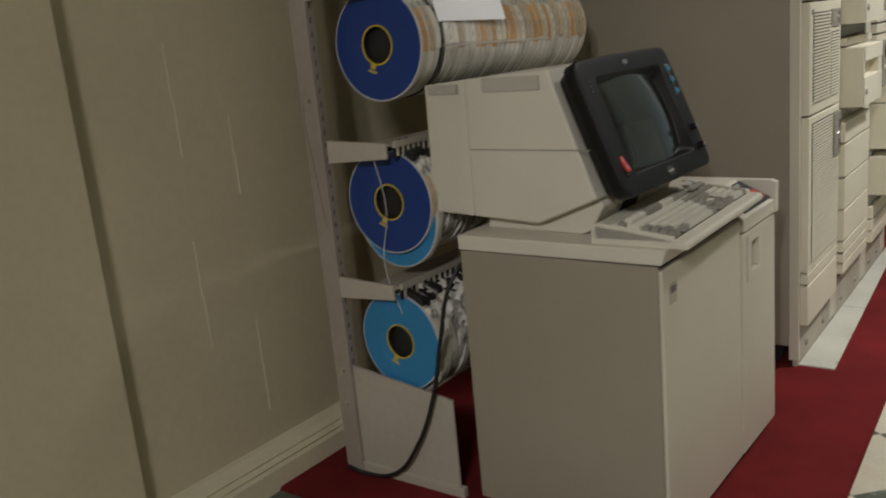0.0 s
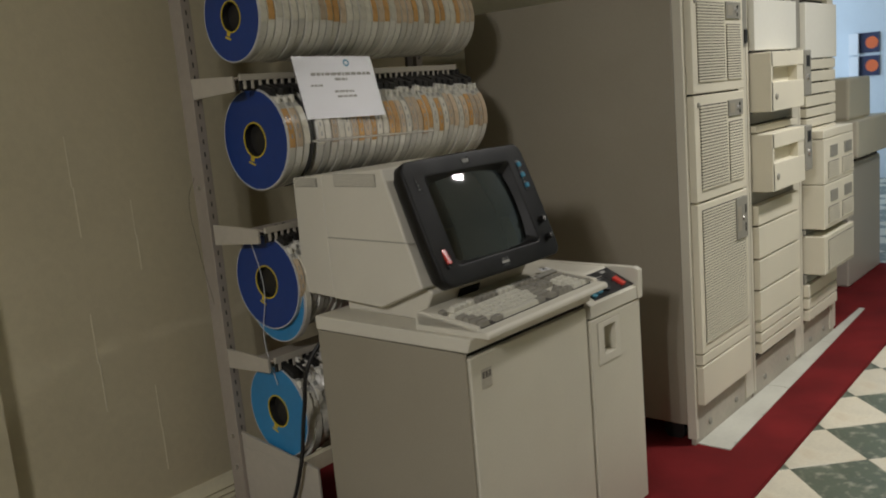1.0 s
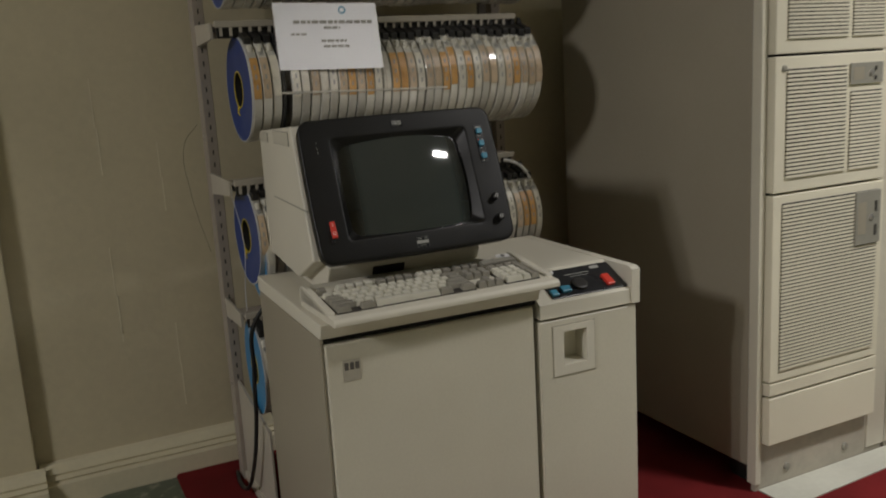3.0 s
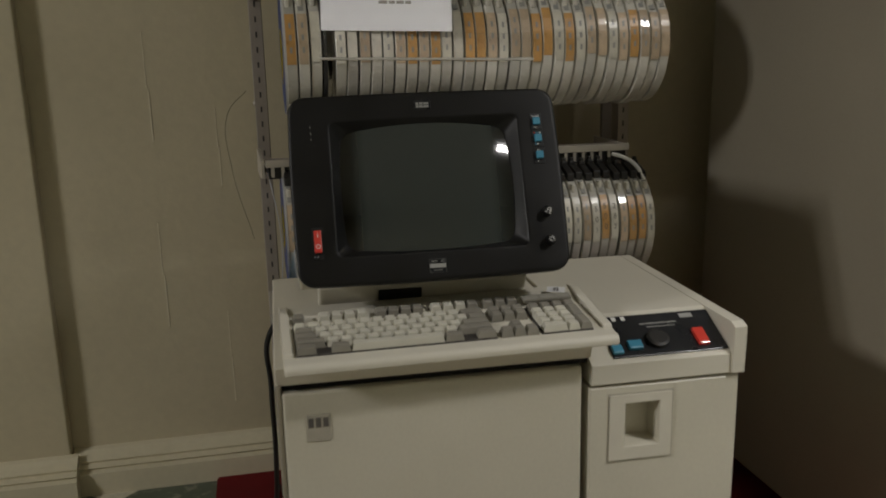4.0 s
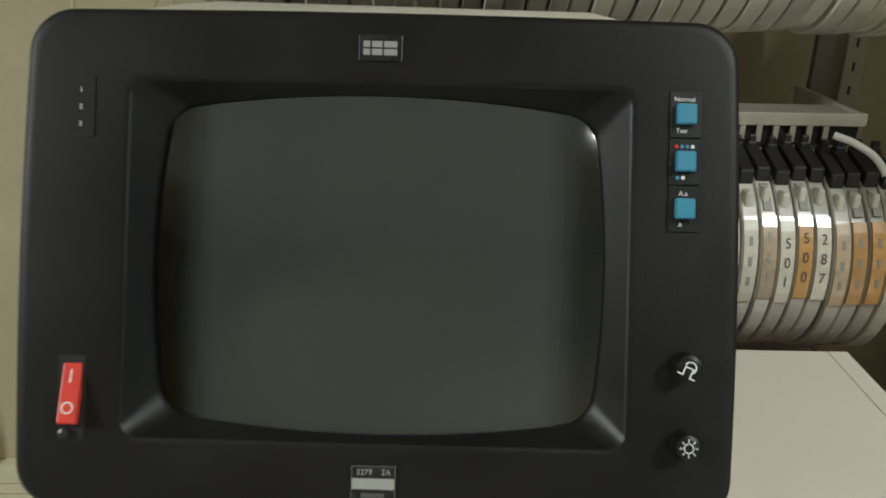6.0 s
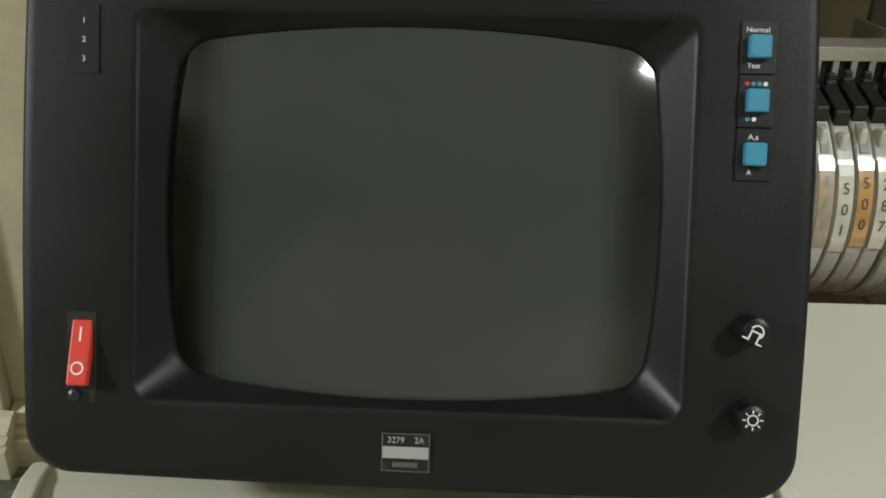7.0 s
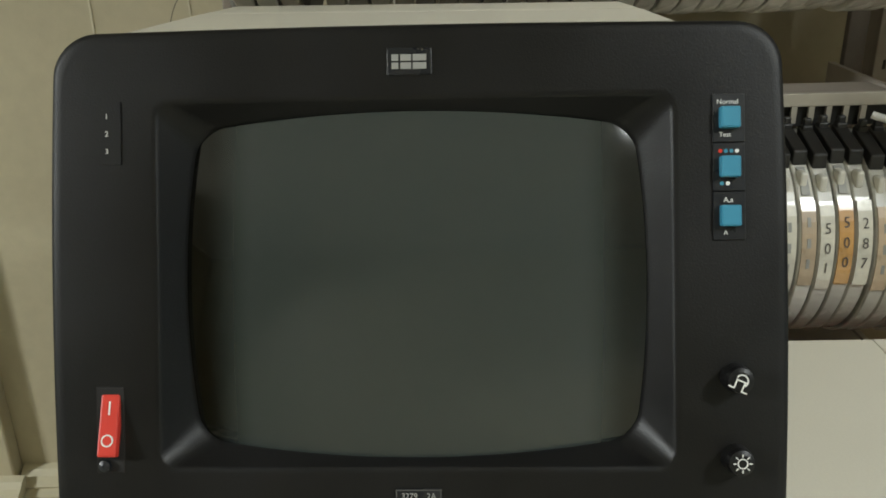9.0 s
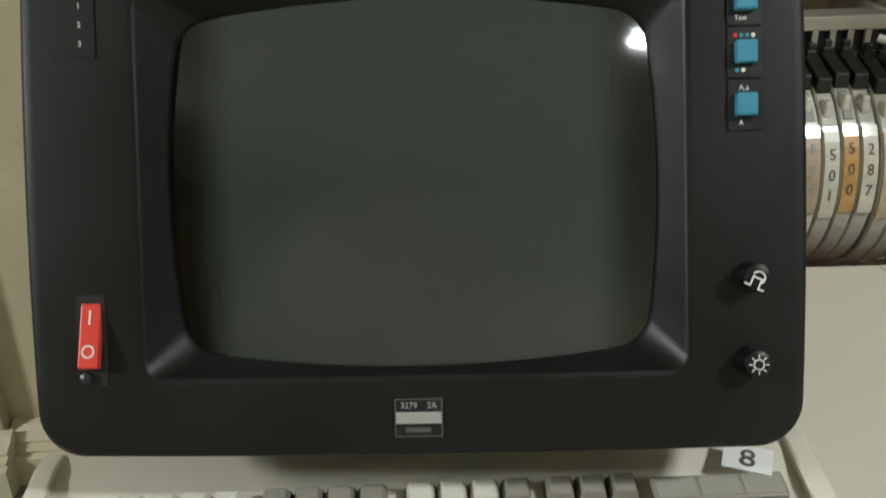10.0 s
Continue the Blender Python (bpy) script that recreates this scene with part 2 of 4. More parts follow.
def turned(name, profile, material, parent, axis_m, seg=40, label="", close=False):
    """A profile of (radius, height) turned about the z axis, then put at axis_m."""
    bm = bmesh.new()
    rings = [[(r * math.cos(2 * math.pi * i / seg), r * math.sin(2 * math.pi * i / seg), h) for i in range(seg)] for r, h in profile]
    rows = [[bm.verts.new(p) for p in ring] for ring in rings]
    if close:
        rows.append(rows[0])
    for a, b in zip(rows, rows[1:]):
        for i in range(seg):
            bm.faces.new((a[i], a[(i + 1) % seg], b[(i + 1) % seg], b[i]))
    if not close:
        if profile[0][0] > 1e-5:
            bm.faces.new(rows[0][::-1])
        if profile[-1][0] > 1e-5:
            bm.faces.new(rows[-1])
    bmesh.ops.transform(bm, matrix=axis_m, verts=bm.verts)
    ob = part(name, bm, material, parent, label)
    return ob


def tube(name, pts, radius, material, parent=None, label="", res=3):
    c = bpy.data.curves.new(name, "CURVE")
    c.dimensions, c.bevel_depth, c.bevel_resolution, c.resolution_u = "3D", radius, res, 8
    sp = c.splines.new("BEZIER")
    sp.bezier_points.add(len(pts) - 1)
    for bp, p in zip(sp.bezier_points, pts):
        bp.co = p
        bp.handle_left_type = bp.handle_right_type = "AUTO"
    tmp = new(name, c)
    me = bpy.data.meshes.new_from_object(tmp.evaluated_get(bpy.context.evaluated_depsgraph_get()))
    bpy.data.objects.remove(tmp)
    me.materials.clear()
    return mesh_part(name, me, material, parent, label, True)


def writing(name, text, size, m, material, parent, align="CENTER"):
    c = bpy.data.curves.new(name, "FONT")
    c.body, c.size, c.align_x, c.align_y, c.extrude, c.resolution_u = text, size, align, "CENTER", 0.0002, 3
    tmp = new(name, c)
    me = bpy.data.meshes.new_from_object(tmp.evaluated_get(bpy.context.evaluated_depsgraph_get()))
    bpy.data.objects.remove(tmp)
    me.transform(m)
    me.materials.clear()
    return mesh_part(name, me, material, parent)


def facing_x(x, y, z):
    """A frame whose plane faces +x: its x runs along y, its y upwards."""
    return Matrix(((0, 0, 1, x), (1, 0, 0, y), (0, 1, 0, z), (0, 0, 0, 1)))


# ---- the room ----
WALL = -1.30
struct("floor_slab", -3.6, XR + 0.2, Y0 - 0.2, Y1 + 0.2, -0.12, -0.004, "grout", label="dark screed under the floor tiles", category="floor")
struct("wall_west", WALL - 0.15, WALL, Y0 - 0.15, 6.3, -0.1, CEIL + 0.1, "wall", label="cream painted plaster wall with scrapes", category="wall")
struct("wall_south", WALL, XR, Y0 - 0.15, Y0, -0.1, CEIL + 0.1, "wall", label="plain cream painted wall", category="wall")
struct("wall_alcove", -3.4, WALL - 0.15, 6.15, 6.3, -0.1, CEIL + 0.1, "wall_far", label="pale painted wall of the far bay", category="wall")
bm = bmesh.new()
for sx in [(6.15, 7.1, -0.1, CEIL + 0.1), (9.5, Y1 + 0.15, -0.1, CEIL + 0.1), (7.1, 9.5, -0.1, 0.8), (7.1, 9.5, 2.2, CEIL + 0.1)]:
    add_box(bm, -3.55, -3.4, *sx)
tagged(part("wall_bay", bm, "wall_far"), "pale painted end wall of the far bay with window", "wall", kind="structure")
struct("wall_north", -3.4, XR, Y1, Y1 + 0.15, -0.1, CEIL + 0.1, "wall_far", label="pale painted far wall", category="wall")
struct("wall_east", XR, XR + 0.15, Y0 - 0.15, Y1 + 0.15, -0.1, CEIL + 0.1, "wall", label="plain cream painted wall", category="wall")
struct("ceiling", -3.4, XR, Y0, Y1, CEIL, CEIL + 0.1, "ceiling", label="off-white ceiling", category="ceiling")
win = thing("window_1", (-3.47, 8.3, 0.8), "tall window letting in cool daylight", "window", kind="structure")
boxes("window_frame", [(-3.5, -3.45, 7.1, 7.16, 0.8, 2.2), (-3.5, -3.45, 9.44, 9.5, 0.8, 2.2), (-3.5, -3.45, 8.27, 8.33, 0.86, 2.14),
                       (-3.5, -3.45, 7.16, 9.44, 0.8, 0.86), (-3.5, -3.45, 7.16, 9.44, 2.14, 2.2)], "trim", win)

# pilaster and skirting
PX, PY = -1.262, 1.168
struct("pilaster", WALL, PX, -0.4, PY, 0.0, CEIL, "wall", bevel=0.004, label="shallow cream painted pilaster on the wall", category="pilaster")
struct("pilaster_far", WALL, -1.12, 6.0, 6.36, 0.0, CEIL, "wall_far", bevel=0.01, label="grey painted pilaster beyond the computers", category="pilaster")


def skirting(name, x, y0, y1):
    prof = [(0, 0), (0.030, 0), (0.030, 0.062), (0.024, 0.068), (0.027, 0.075), (0.019, 0.082), (0.021, 0.089), (0.012, 0.099), (0.007, 0.108), (0, 0.112)]
    ob = prism(name, [(x + 2.2 * a, b) for a, b in prof], y0, y1, "trim")
    return tagged(ob, "cream painted moulded skirting board", "skirting", kind="structure")


skirting("baseboard", WALL, PY + 0.004, 2.60)
skirting("baseboard_pilaster", PX, -0.4, PY + 0.02)
skirting("baseboard_far", WALL, 2.61, 5.9)

# scrapes in the paint
for i, (y, za, zb, dy) in enumerate([(1.445, 0.43, 0.712, 0.004), (1.45, 0.92, 1.19, 0.004), (1.60, 0.20, 0.46, 0.002), (1.61, 0.80, 1.0, 0.003)]):
    sc = boxes("wall_scrape", [(WALL - 0.001, WALL + 0.0015, y - 0.0016, y + 0.0016, za, (za + zb) / 2), (WALL - 0.001, WALL + 0.0012, y - 0.0013 - dy, y + 0.0013 - dy, (za + zb) / 2, zb)], "scrape")
    tagged(sc, "thin upright scratch in the cream wall paint", "scratch", kind="structure")

# ---- console desk ----
FX = -0.200
desk = thing("console_desk", (-0.44, 2.07, 0.0), "beige steel console desk with two doors, standing on red carpet", "desk")
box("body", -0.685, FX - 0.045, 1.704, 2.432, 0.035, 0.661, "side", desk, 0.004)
box("plinth", -0.66, FX - 0.06, 1.74, 2.40, 0.0, 0.036, "gap", desk)
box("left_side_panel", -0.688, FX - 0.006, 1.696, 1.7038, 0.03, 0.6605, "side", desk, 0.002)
box("worktop_seam", FX - 0.044, FX - 0.014, 1.7046, 2.1805, 0.6505, 0.6618, "gap", desk)
box("door", FX - 0.044, FX, 1.7045, 2.168, 0.03, 0.650, "beige", desk, 0.004, "wide beige door")
bm = bmesh.new()


def rect(x, y0, y1, z0, z1):
    return [(x, y0, z0), (x, y1, z0), (x, y1, z1), (x, y0, z1)]


loft(bm, [rect(FX - 0.044, 2.180, 2.437, 0.03, 0.612), rect(FX - 0.002, 2.180, 2.437, 0.03, 0.612), rect(FX + 0.001, 2.183, 2.434, 0.033, 0.609), rect(FX + 0.001, 2.24, 2.3, 0.506, 0.582), rect(FX - 0.038, 2.242, 2.298, 0.510, 0.578)], True, True)
ldoor = part("door", bm, "beige", desk, "narrow beige door with recessed pull")
bm = bmesh.new()
for sx in ((2.214, 2.24, 0.484, 0.596), (2.3, 2.32, 0.484, 0.596), (2.24, 2.3, 0.582, 0.596), (2.24, 2.3, 0.484, 0.506)):
    add_box(bm, FX + 0.0005, FX + 0.004, *sx)
part("pull_frame", bm, "beige_plastic", ldoor, "raised frame of the pull")
boxes("pull_groove", [(FX + 0.0008, FX + 0.0018, 2.2115, 2.214, 0.481, 0.599), (FX + 0.0008, FX + 0.0018, 2.32, 2.3225, 0.481, 0.599), (FX + 0.0008, FX + 0.0018, 2.214, 2.32, 0.596, 0.5985), (FX + 0.0008, FX + 0.0018, 2.214, 2.32, 0.4815, 0.484)], "plinth", ldoor)
# worktop with a rounded front
prism("worktop", [(-0.692, 0.662), (-0.197, 0.664), (-0.186, 0.6965), (-0.692, 0.6965)], 1.695, 2.181, "beige_plastic", desk, 0.003)
# switch housing with sloping black panel
prism("switch_housing", [(-0.665, 0.617), (FX + 0.004, 0.617), (FX + 0.004, 0.650), (-0.203, 0.654), (-0.289, 0.697), (-0.297, 0.7015), (-0.665, 0.702)], 2.182, 2.4198, "beige_plastic", desk, 0.0012)
prism("side_rim", [(-0.665, 0.617), (FX + 0.008, 0.617), (FX + 0.010, 0.696), (FX - 0.004, 0.7022), (-0.665, 0.7022)], 2.4199, 2.442, "beige_plastic", desk, 0.0012)
SLOPE = math.atan2(0.042, 0.086)
PAN = Matrix.Translation((-0.246, 2.320, 0.6752)) @ Matrix.Rotation(SLOPE, 4, "Y")
pan = box("switch_panel", -0.046, 0.046, -0.0985, 0.0985, 0, 0.003, "panel_black", desk, 0.001, "scuffed black switch panel", m=PAN)
box("rocker_switch", 0.000, 0.036, 0.051, 0.070, 0.002, 0.010, "red", pan, 0.002, "lit red rocker switch", m=PAN)
box("push_button", 0.016, 0.034, -0.068, -0.044, 0.002, 0.010, "blue_btn", pan, 0.002, "blue push button", m=PAN)
box("push_button", 0.022, 0.040, -0.097, -0.079, 0.002, 0.009, "blue_btn", pan, 0.002, "blue push button", m=PAN)
turned("key_switch", [(0.019, 0.002), (0.019, 0.010), (0.015, 0.012), (0.0, 0.012)], "hook", pan, PAN @ Matrix.Translation((0.016, -0.014, 0)), 24)
for k in range(3):
    box("indicator", -0.043, -0.034, -0.090 + 0.016 * k, -0.083 + 0.016 * k, 0.0028, 0.0042, "print", pan, 0, m=PAN)
boxes("panel_marking", [(-0.040, -0.030, 0.045, 0.068, 0.0028, 0.0036), (-0.024, -0.022, -0.03, 0.035, 0.0028, 0.0034), (-0.016, -0.0145, -0.02, 0.03, 0.0028, 0.0034)], "print_dim", pan).matrix_basis = Matrix.Identity(4)
for o in pan.children:
    if o.name.startswith("panel_marking"):
        o.data.transform(PAN)
badge = box("badge", FX - 0.001, FX + 0.0016, 1.737, 1.773, 0.571, 0.614, "plinth", desk, 0.0008, "small square maker's badge")
boxes("badge_bars", [(FX + 0.0016, FX + 0.0022, 1.740 + 0.011 * k, 1.748 + 0.011 * k, 0.594, 0.609) for k in range(3)], "ink", badge)

ABOUT = Matrix.Translation((FX, 2.17, 0))
desk.matrix_basis = Matrix.Translation((0, 0.012, 0)) @ ABOUT @ Matrix.Rotation(math.radians(-1.2), 4, "Z") @ ABOUT.inverted() @ desk.matrix_basis

# ---- display terminal ----
TILT, LEAN = math.radians(22.4), math.radians(0.5)
BZ = Matrix.Translation((-0.2818, 1.9716, 0.7981)) @ Matrix(((0, -math.sin(TILT), math.cos(TILT), 0), (1, 0, 0, 0), (0, math.cos(TILT), math.sin(TILT), 0), (0, 0, 0, 1))) @ Matrix.Rotation(LEAN, 4, "Z")
term = thing("display_terminal", (-0.54, 1.962, 0.691), "beige display terminal with charcoal bezel, on the console desk", "computer terminal")
prism("casing", [(-0.676, 0.729), (-0.50, 0.722), (-0.352, 0.782), (-0.455, 1.056), (-0.676, 1.043)], 1.755, 2.160, "beige_plastic", term, 0.005, "beige plastic casing")
prism("rear_casing", [(-0.800, 0.734), (-0.6775, 0.729), (-0.6775, 1.043), (-0.795, 1.035)], 1.757, 2.158, "beige_plastic", term, 0.004)
box("casing_seam", -0.672, -0.362, 1.7535, 1.757, 0.8850, 0.8872, "greyp", term)
box("casing_seam", -0.681, -0.675, 1.760, 2.155, 0.735, 1.037, "greyp", term)
vent_a = box("vent", -0.785, -0.695, 1.7555, 1.760, 1.012, 1.034, "greyp", term)
vs = boxes("vent_slats", [(-0.782 + 0.006 * k, -0.7795 + 0.006 * k, 1.7545, 1.757, 1.013, 1.0335) for k in range(14)], "beige_plastic", vent_a)
vs["kind"] = "stuff"
vent_b = box("vent", -0.625, -0.475, 1.7535, 1.758, 1.014, 1.044, "greyp", term)
vs = boxes("vent_slats", [(-0.622 + 0.0061 * k, -0.619 + 0.0061 * k, 1.7525, 1.755, 1.015, 1.043) for k in range(24)], "beige_plastic", vent_b)
vs["kind"] = "stuff"
prism("pedestal", [(-0.66, 0.6965), (-0.41, 0.6965), (-0.385, 0.706), (-0.352, 0.765), (-0.40, 0.80), (-0.66, 0.745)], 1.785, 2.135, "beige_plastic", term, 0.005)
box("tilt_slot", -0.002, 0.002, -0.036, 0.036, -0.013, 0.015, "gap", term, 0.0018, "dark tilt grip opening", m=Matrix.Translation((-0.3632, 1.920, 0.741)) @ Matrix.Rotation(math.radians(27), 4, "Y"))


def rounded(w, h, r, cy, bow=0.0, bow_v=None, cx=0.0, k=8, s=10):
    """A closed loop of points round a rectangle with round corners; bow and bow_v swell its sides and its top and bottom."""
    bow_v = bow if bow_v is None else bow_v
    pts = []
    for q, (sx, sy) in enumerate(((1, 1), (-1, 1), (-1, -1), (1, -1))):
        mx, my = sx * (w - r), sy * (h - r)
        for i in range(k + 1):
            a = math.pi / 2 * (q + i / k)
            pts.append((mx + r * math.cos(a), my + r * math.sin(a)))
        e = pts[-1]
        nq = ((-1, 1), (-1, -1), (1, -1), (1, 1))[q]
        a2 = math.pi / 2 * (q + 1)
        f = (nq[0] * (w - r) + r * math.cos(a2), nq[1] * (h - r) + r * math.sin(a2))
        for i in range(1, s):
            u = i / s
            pts.append((e[0] + (f[0] - e[0]) * u, e[1] + (f[1] - e[1]) * u))
    return [(cx + x * (1 + bow * (1 - (y / h) ** 2)), cy + y * (1 + bow_v * (1 - (x / w) ** 2))) for x, y in pts]


def glass(x, y):
    """How far the bulging tube face stands before the bezel's face plane."""
    return 0.001 - x * x / 1.15 - (y - 0.143) ** 2 / 1.15


def at_bezel(loop, d):
    return [BZ @ Vector((x, y, d)) for x, y in loop]


def at_glass(loop, lift):
    return [BZ @ Vector((x, y, glass(x, y) + lift)) for x, y in loop]


def between(a, b, u):
    return [p.lerp(q, u) for p, q in zip(a, b)]


CB, CU = 0.1424, 0.0006
bm = bmesh.new()
rim = at_bezel(rounded(0.1520, 0.1085, 0.010, 0.1430), -0.0006)
foot = at_glass(rounded(0.1335, 0.0950, 0.016, 0.1420, 0.050, 0.095), 0.0008)
skirt_ = at_glass(rounded(0.1325, 0.0940, 0.016, 0.1420, 0.050, 0.095), -0.006)
loft(bm, [at_bezel(rounded(0.198, 0.136, 0.018, CB, 0.015, cx=CU), -0.055), at_bezel(rounded(0.207, 0.143, 0.020, CB, 0.015, cx=CU), -0.034), at_bezel(rounded(0.2130, 0.1502, 0.024, CB, 0.015, cx=CU), -0.030),
          at_bezel(rounded(0.2155, 0.1517, 0.025, CB, 0.015, cx=CU), -0.004), at_bezel(rounded(0.2143, 0.1506, 0.0245, CB, 0.015, cx=CU), -0.001), at_bezel(rounded(0.2116, 0.1480, 0.0235, CB, 0.015, cx=CU), 0.0),
          at_bezel(rounded(0.2080, 0.1442, 0.022, CB, 0.015, cx=CU), 0.0002), at_bezel(rounded(0.1560, 0.1125, 0.012, 0.1430), 0.0003), at_bezel(rounded(0.1532, 0.1097, 0.011, 0.1430), 0.0001),
          rim, between(rim, foot, 0.08), between(rim, foot, 0.90), foot, skirt_], close_last=False)
bez = part("bezel", bm, "bezel", term, "charcoal plastic screen bezel", True)
# screen: a bulging sheet of glass
bm = bmesh.new()
NX, NY = 32, 26
g = [[bm.verts.new(BZ @ Vector((x, y, glass(x, y)))) for x in [0.146 * (2 * i / NX - 1) for i in range(NX + 1)]] for y in [0.142 + 0.110 * (2 * j / NY - 1) for j in range(NY + 1)]]
for j in range(NY):
    for i in range(NX):
        bm.faces.new((g[j][i], g[j][i + 1], g[j + 1][i + 1], g[j + 1][i]))
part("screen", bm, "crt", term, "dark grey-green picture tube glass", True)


def on_bezel(name, v0, v1, u0, u1, d0, d1, material, parent, bevel=0.0, label=""):
    return box(name, v0, v1, u0, u1, d0, d1, material, parent, bevel, label, m=BZ)


sw = on_bezel("power_switch", -0.1905, -0.1735, 0.0315, 0.083, -0.001, 0.0008, "gap", bez, 0.0006, "switch well")
ROCK = BZ @ Matrix.Translation((-0.1815, 0.0600, 0.0010)) @ Matrix.Rotation(math.radians(-13), 4, "X")
box("rocker", -0.0058, 0.0058, -0.0185, 0.0185, -0.0015, 0.0042, "red", sw, 0.0012, "lit red rocker", m=ROCK)
box("mark_on", -0.0005, 0.0005, 0.0060, 0.0140, 0.0042, 0.0045, "print", sw, m=ROCK)
turned("mark_off", [(0.0028, 0), (0.0037, 0), (0.0037, 0.0003), (0.0028, 0.0003)], "print", sw, ROCK @ Matrix.Translation((0, -0.0090, 0.0042)), 20, close=True)
turned("lock_screw", [(0.0034, 0), (0.0034, 0.003), (0.001, 0.004), (0, 0.004)], "panel_black", sw, BZ @ Matrix.Translation((-0.1850, 0.0362, 0.0006)), 14)
ind = on_bezel("indicator_plate", -0.1875, -0.1735, 0.2155, 0.2525, 0.0002, 0.0009, "bezel", bez)
for k, ch in enumerate("123"):
    writing("numeral", ch, 0.0045, BZ @ Matrix.Translation((-0.1818, 0.2440 - 0.0104 * k, 0.0011)), "print", ind)
for k, (u, up, dn) in enumerate([(0.2372, "Normal", "Test"), (0.2088, "", ""), (0.1804, "A,a", "A")]):
    bp_ = on_bezel("button_plate", 0.1750, 0.1935, u - 0.0139, u + 0.0139, 0.0003, 0.0015, "panel_black", bez, 0.0004)
    on_bezel("button", 0.1784, 0.1900, u - 0.0062, u + 0.0062, 0.001, 0.0068, "blue_btn", bp_, 0.0012, "sky blue push button")
    if up:
        writing("caption", up, 0.0040 if k == 0 else 0.0042, BZ @ Matrix.Translation((0.1836, u + 0.0092, 0.0017)), "print", bp_)
        writing("caption", dn, 0.0038, BZ @ Matrix.Translation((0.1820, u - 0.0098, 0.0017)), "print", bp_)
    else:
        for j, mm in enumerate(("red", "teal", "teal", "print")):
            turned("dot", [(0.0012, 0), (0.0012, 0.0003), (0, 0.0003)], mm, bp_, BZ @ Matrix.Translation((0.1792 + 0.0032 * j, u + 0.0092, 0.0015)), 12)
        for j, mm in enumerate(("teal", "print")):
            turned("dot", [(0.0012, 0), (0.0012, 0.0003), (0, 0.0003)], mm, bp_, BZ @ Matrix.Translation((0.1800 + 0.0034 * j, u - 0.0096, 0.0015)), 12)
for u in (0.0865, 0.0396):
    kn = turned("knob", [(0.0085, 0.0), (0.008, 0.010), (0.0072, 0.0135), (0.005, 0.0145), (0, 0.0145)], "bezel", bez, BZ @ Matrix.Translation((0.1865, u, 0.0)), 24, "black knob with white symbol")
    if u < 0.05:
        turned("symbol", [(0.0024, 0), (0.0030, 0), (0.0030, 0.0003), (0.0024, 0.0003)], "print", kn, BZ @ Matrix.Translation((0.1865, u, 0.0146)), 20, close=True)
        bm = bmesh.new()
        for q in range(8):
            bb = add_box(bm, 0.0036, 0.0054, -0.0003, 0.0003, 0, 0.0003)
            bmesh.ops.rotate(bm, cent=(0, 0, 0), matrix=Matrix.Rotation(q * math.pi / 4, 3, "Z"), verts=bb)
        bmesh.ops.transform(bm, matrix=BZ @ Matrix.Translation((0.1865, u, 0.0146)), verts=bm.verts)
        part("symbol_rays", bm, "print", kn)
    else:
        bm = bmesh.new()
        for a, r0, r1 in [(x * math.pi / 9, 0.0030, 0.0038) for x in range(10)]:
            bb = add_box(bm, r0, r1, -0.0007, 0.0007, 0, 0.0003)
            bmesh.ops.rotate(bm, cent=(0, 0, 0), matrix=Matrix.Rotation(a - 0.5, 3, "Z"), verts=bb)
        for s in [(-0.0032, -0.0024, -0.0055, 0.0005, 0, 0.0003), (0.0016, 0.0024, -0.0062, -0.0004, 0, 0.0003), (-0.0062, -0.0024, -0.0055, -0.0047, 0, 0.0003), (0.0024, 0.0052, -0.0062, -0.0054, 0, 0.0003), (-0.003, 0.003, -0.0006, 0.0002, 0, 0.0003)]:
            add_box(bm, *s)
        bmesh.ops.transform(bm, matrix=BZ @ Matrix.Translation((0.1865, u, 0.0146)) @ Matrix.Rotation(-0.4, 4, "Z"), verts=bm.verts)
        part("symbol", bm, "print", kn)
mk = on_bezel("maker_badge", -0.0140, 0.0125, 0.2655, 0.2815, 0.0003, 0.0014, "panel_black", bez, 0.0004, "maker's badge drawn as plain bars")
bm = bmesh.new()
for s in [(0.0, 0.004), (0.0052, 0.0115), (0.0125, 0.0205)]:
    for j in range(2):
        add_box(bm, -0.0112 + s[0], -0.0112 + s[1], 0.2690 + 0.0048 * j, 0.2728 + 0.0048 * j, 0.0013, 0.0017)
bmesh.ops.transform(bm, matrix=BZ, verts=bm.verts)
tagged(part("badge_bars", bm, "print_dim", mk), kind="stuff")
mp = on_bezel("model_plate", -0.0120, 0.0155, -0.0005, 0.0220, 0.0003, 0.0014, "panel_black", bez, 0.0004, "small model plate")
on_bezel("plate_strip", -0.0110, 0.0145, 0.0075, 0.0140, 0.0013, 0.0018, "print_dim", mp)
boxes_ = [(-0.0117, -0.0110, 0.0, 0.0215, 0.0013, 0.0016), (0.0145, 0.0152, 0.0, 0.0215, 0.0013, 0.0016), (-0.0110, 0.0145, 0.0, 0.0006, 0.0013, 0.0016), (-0.0110, 0.0145, 0.0209, 0.0215, 0.0013, 0.0016)]
bm = bmesh.new()
for s in boxes_:
    add_box(bm, *s)
bmesh.ops.transform(bm, matrix=BZ, verts=bm.verts)
part("plate_border", bm, "print_faint", mp)
writing("caption", "3279    2A", 0.0048, BZ @ Matrix.Translation((0.0018, 0.0176, 0.0016)), "print_dim", mp)
on_bezel("plate_bars", -0.0055, 0.0085, 0.0025, 0.0052, 0.0013, 0.0016, "print_faint", mp)

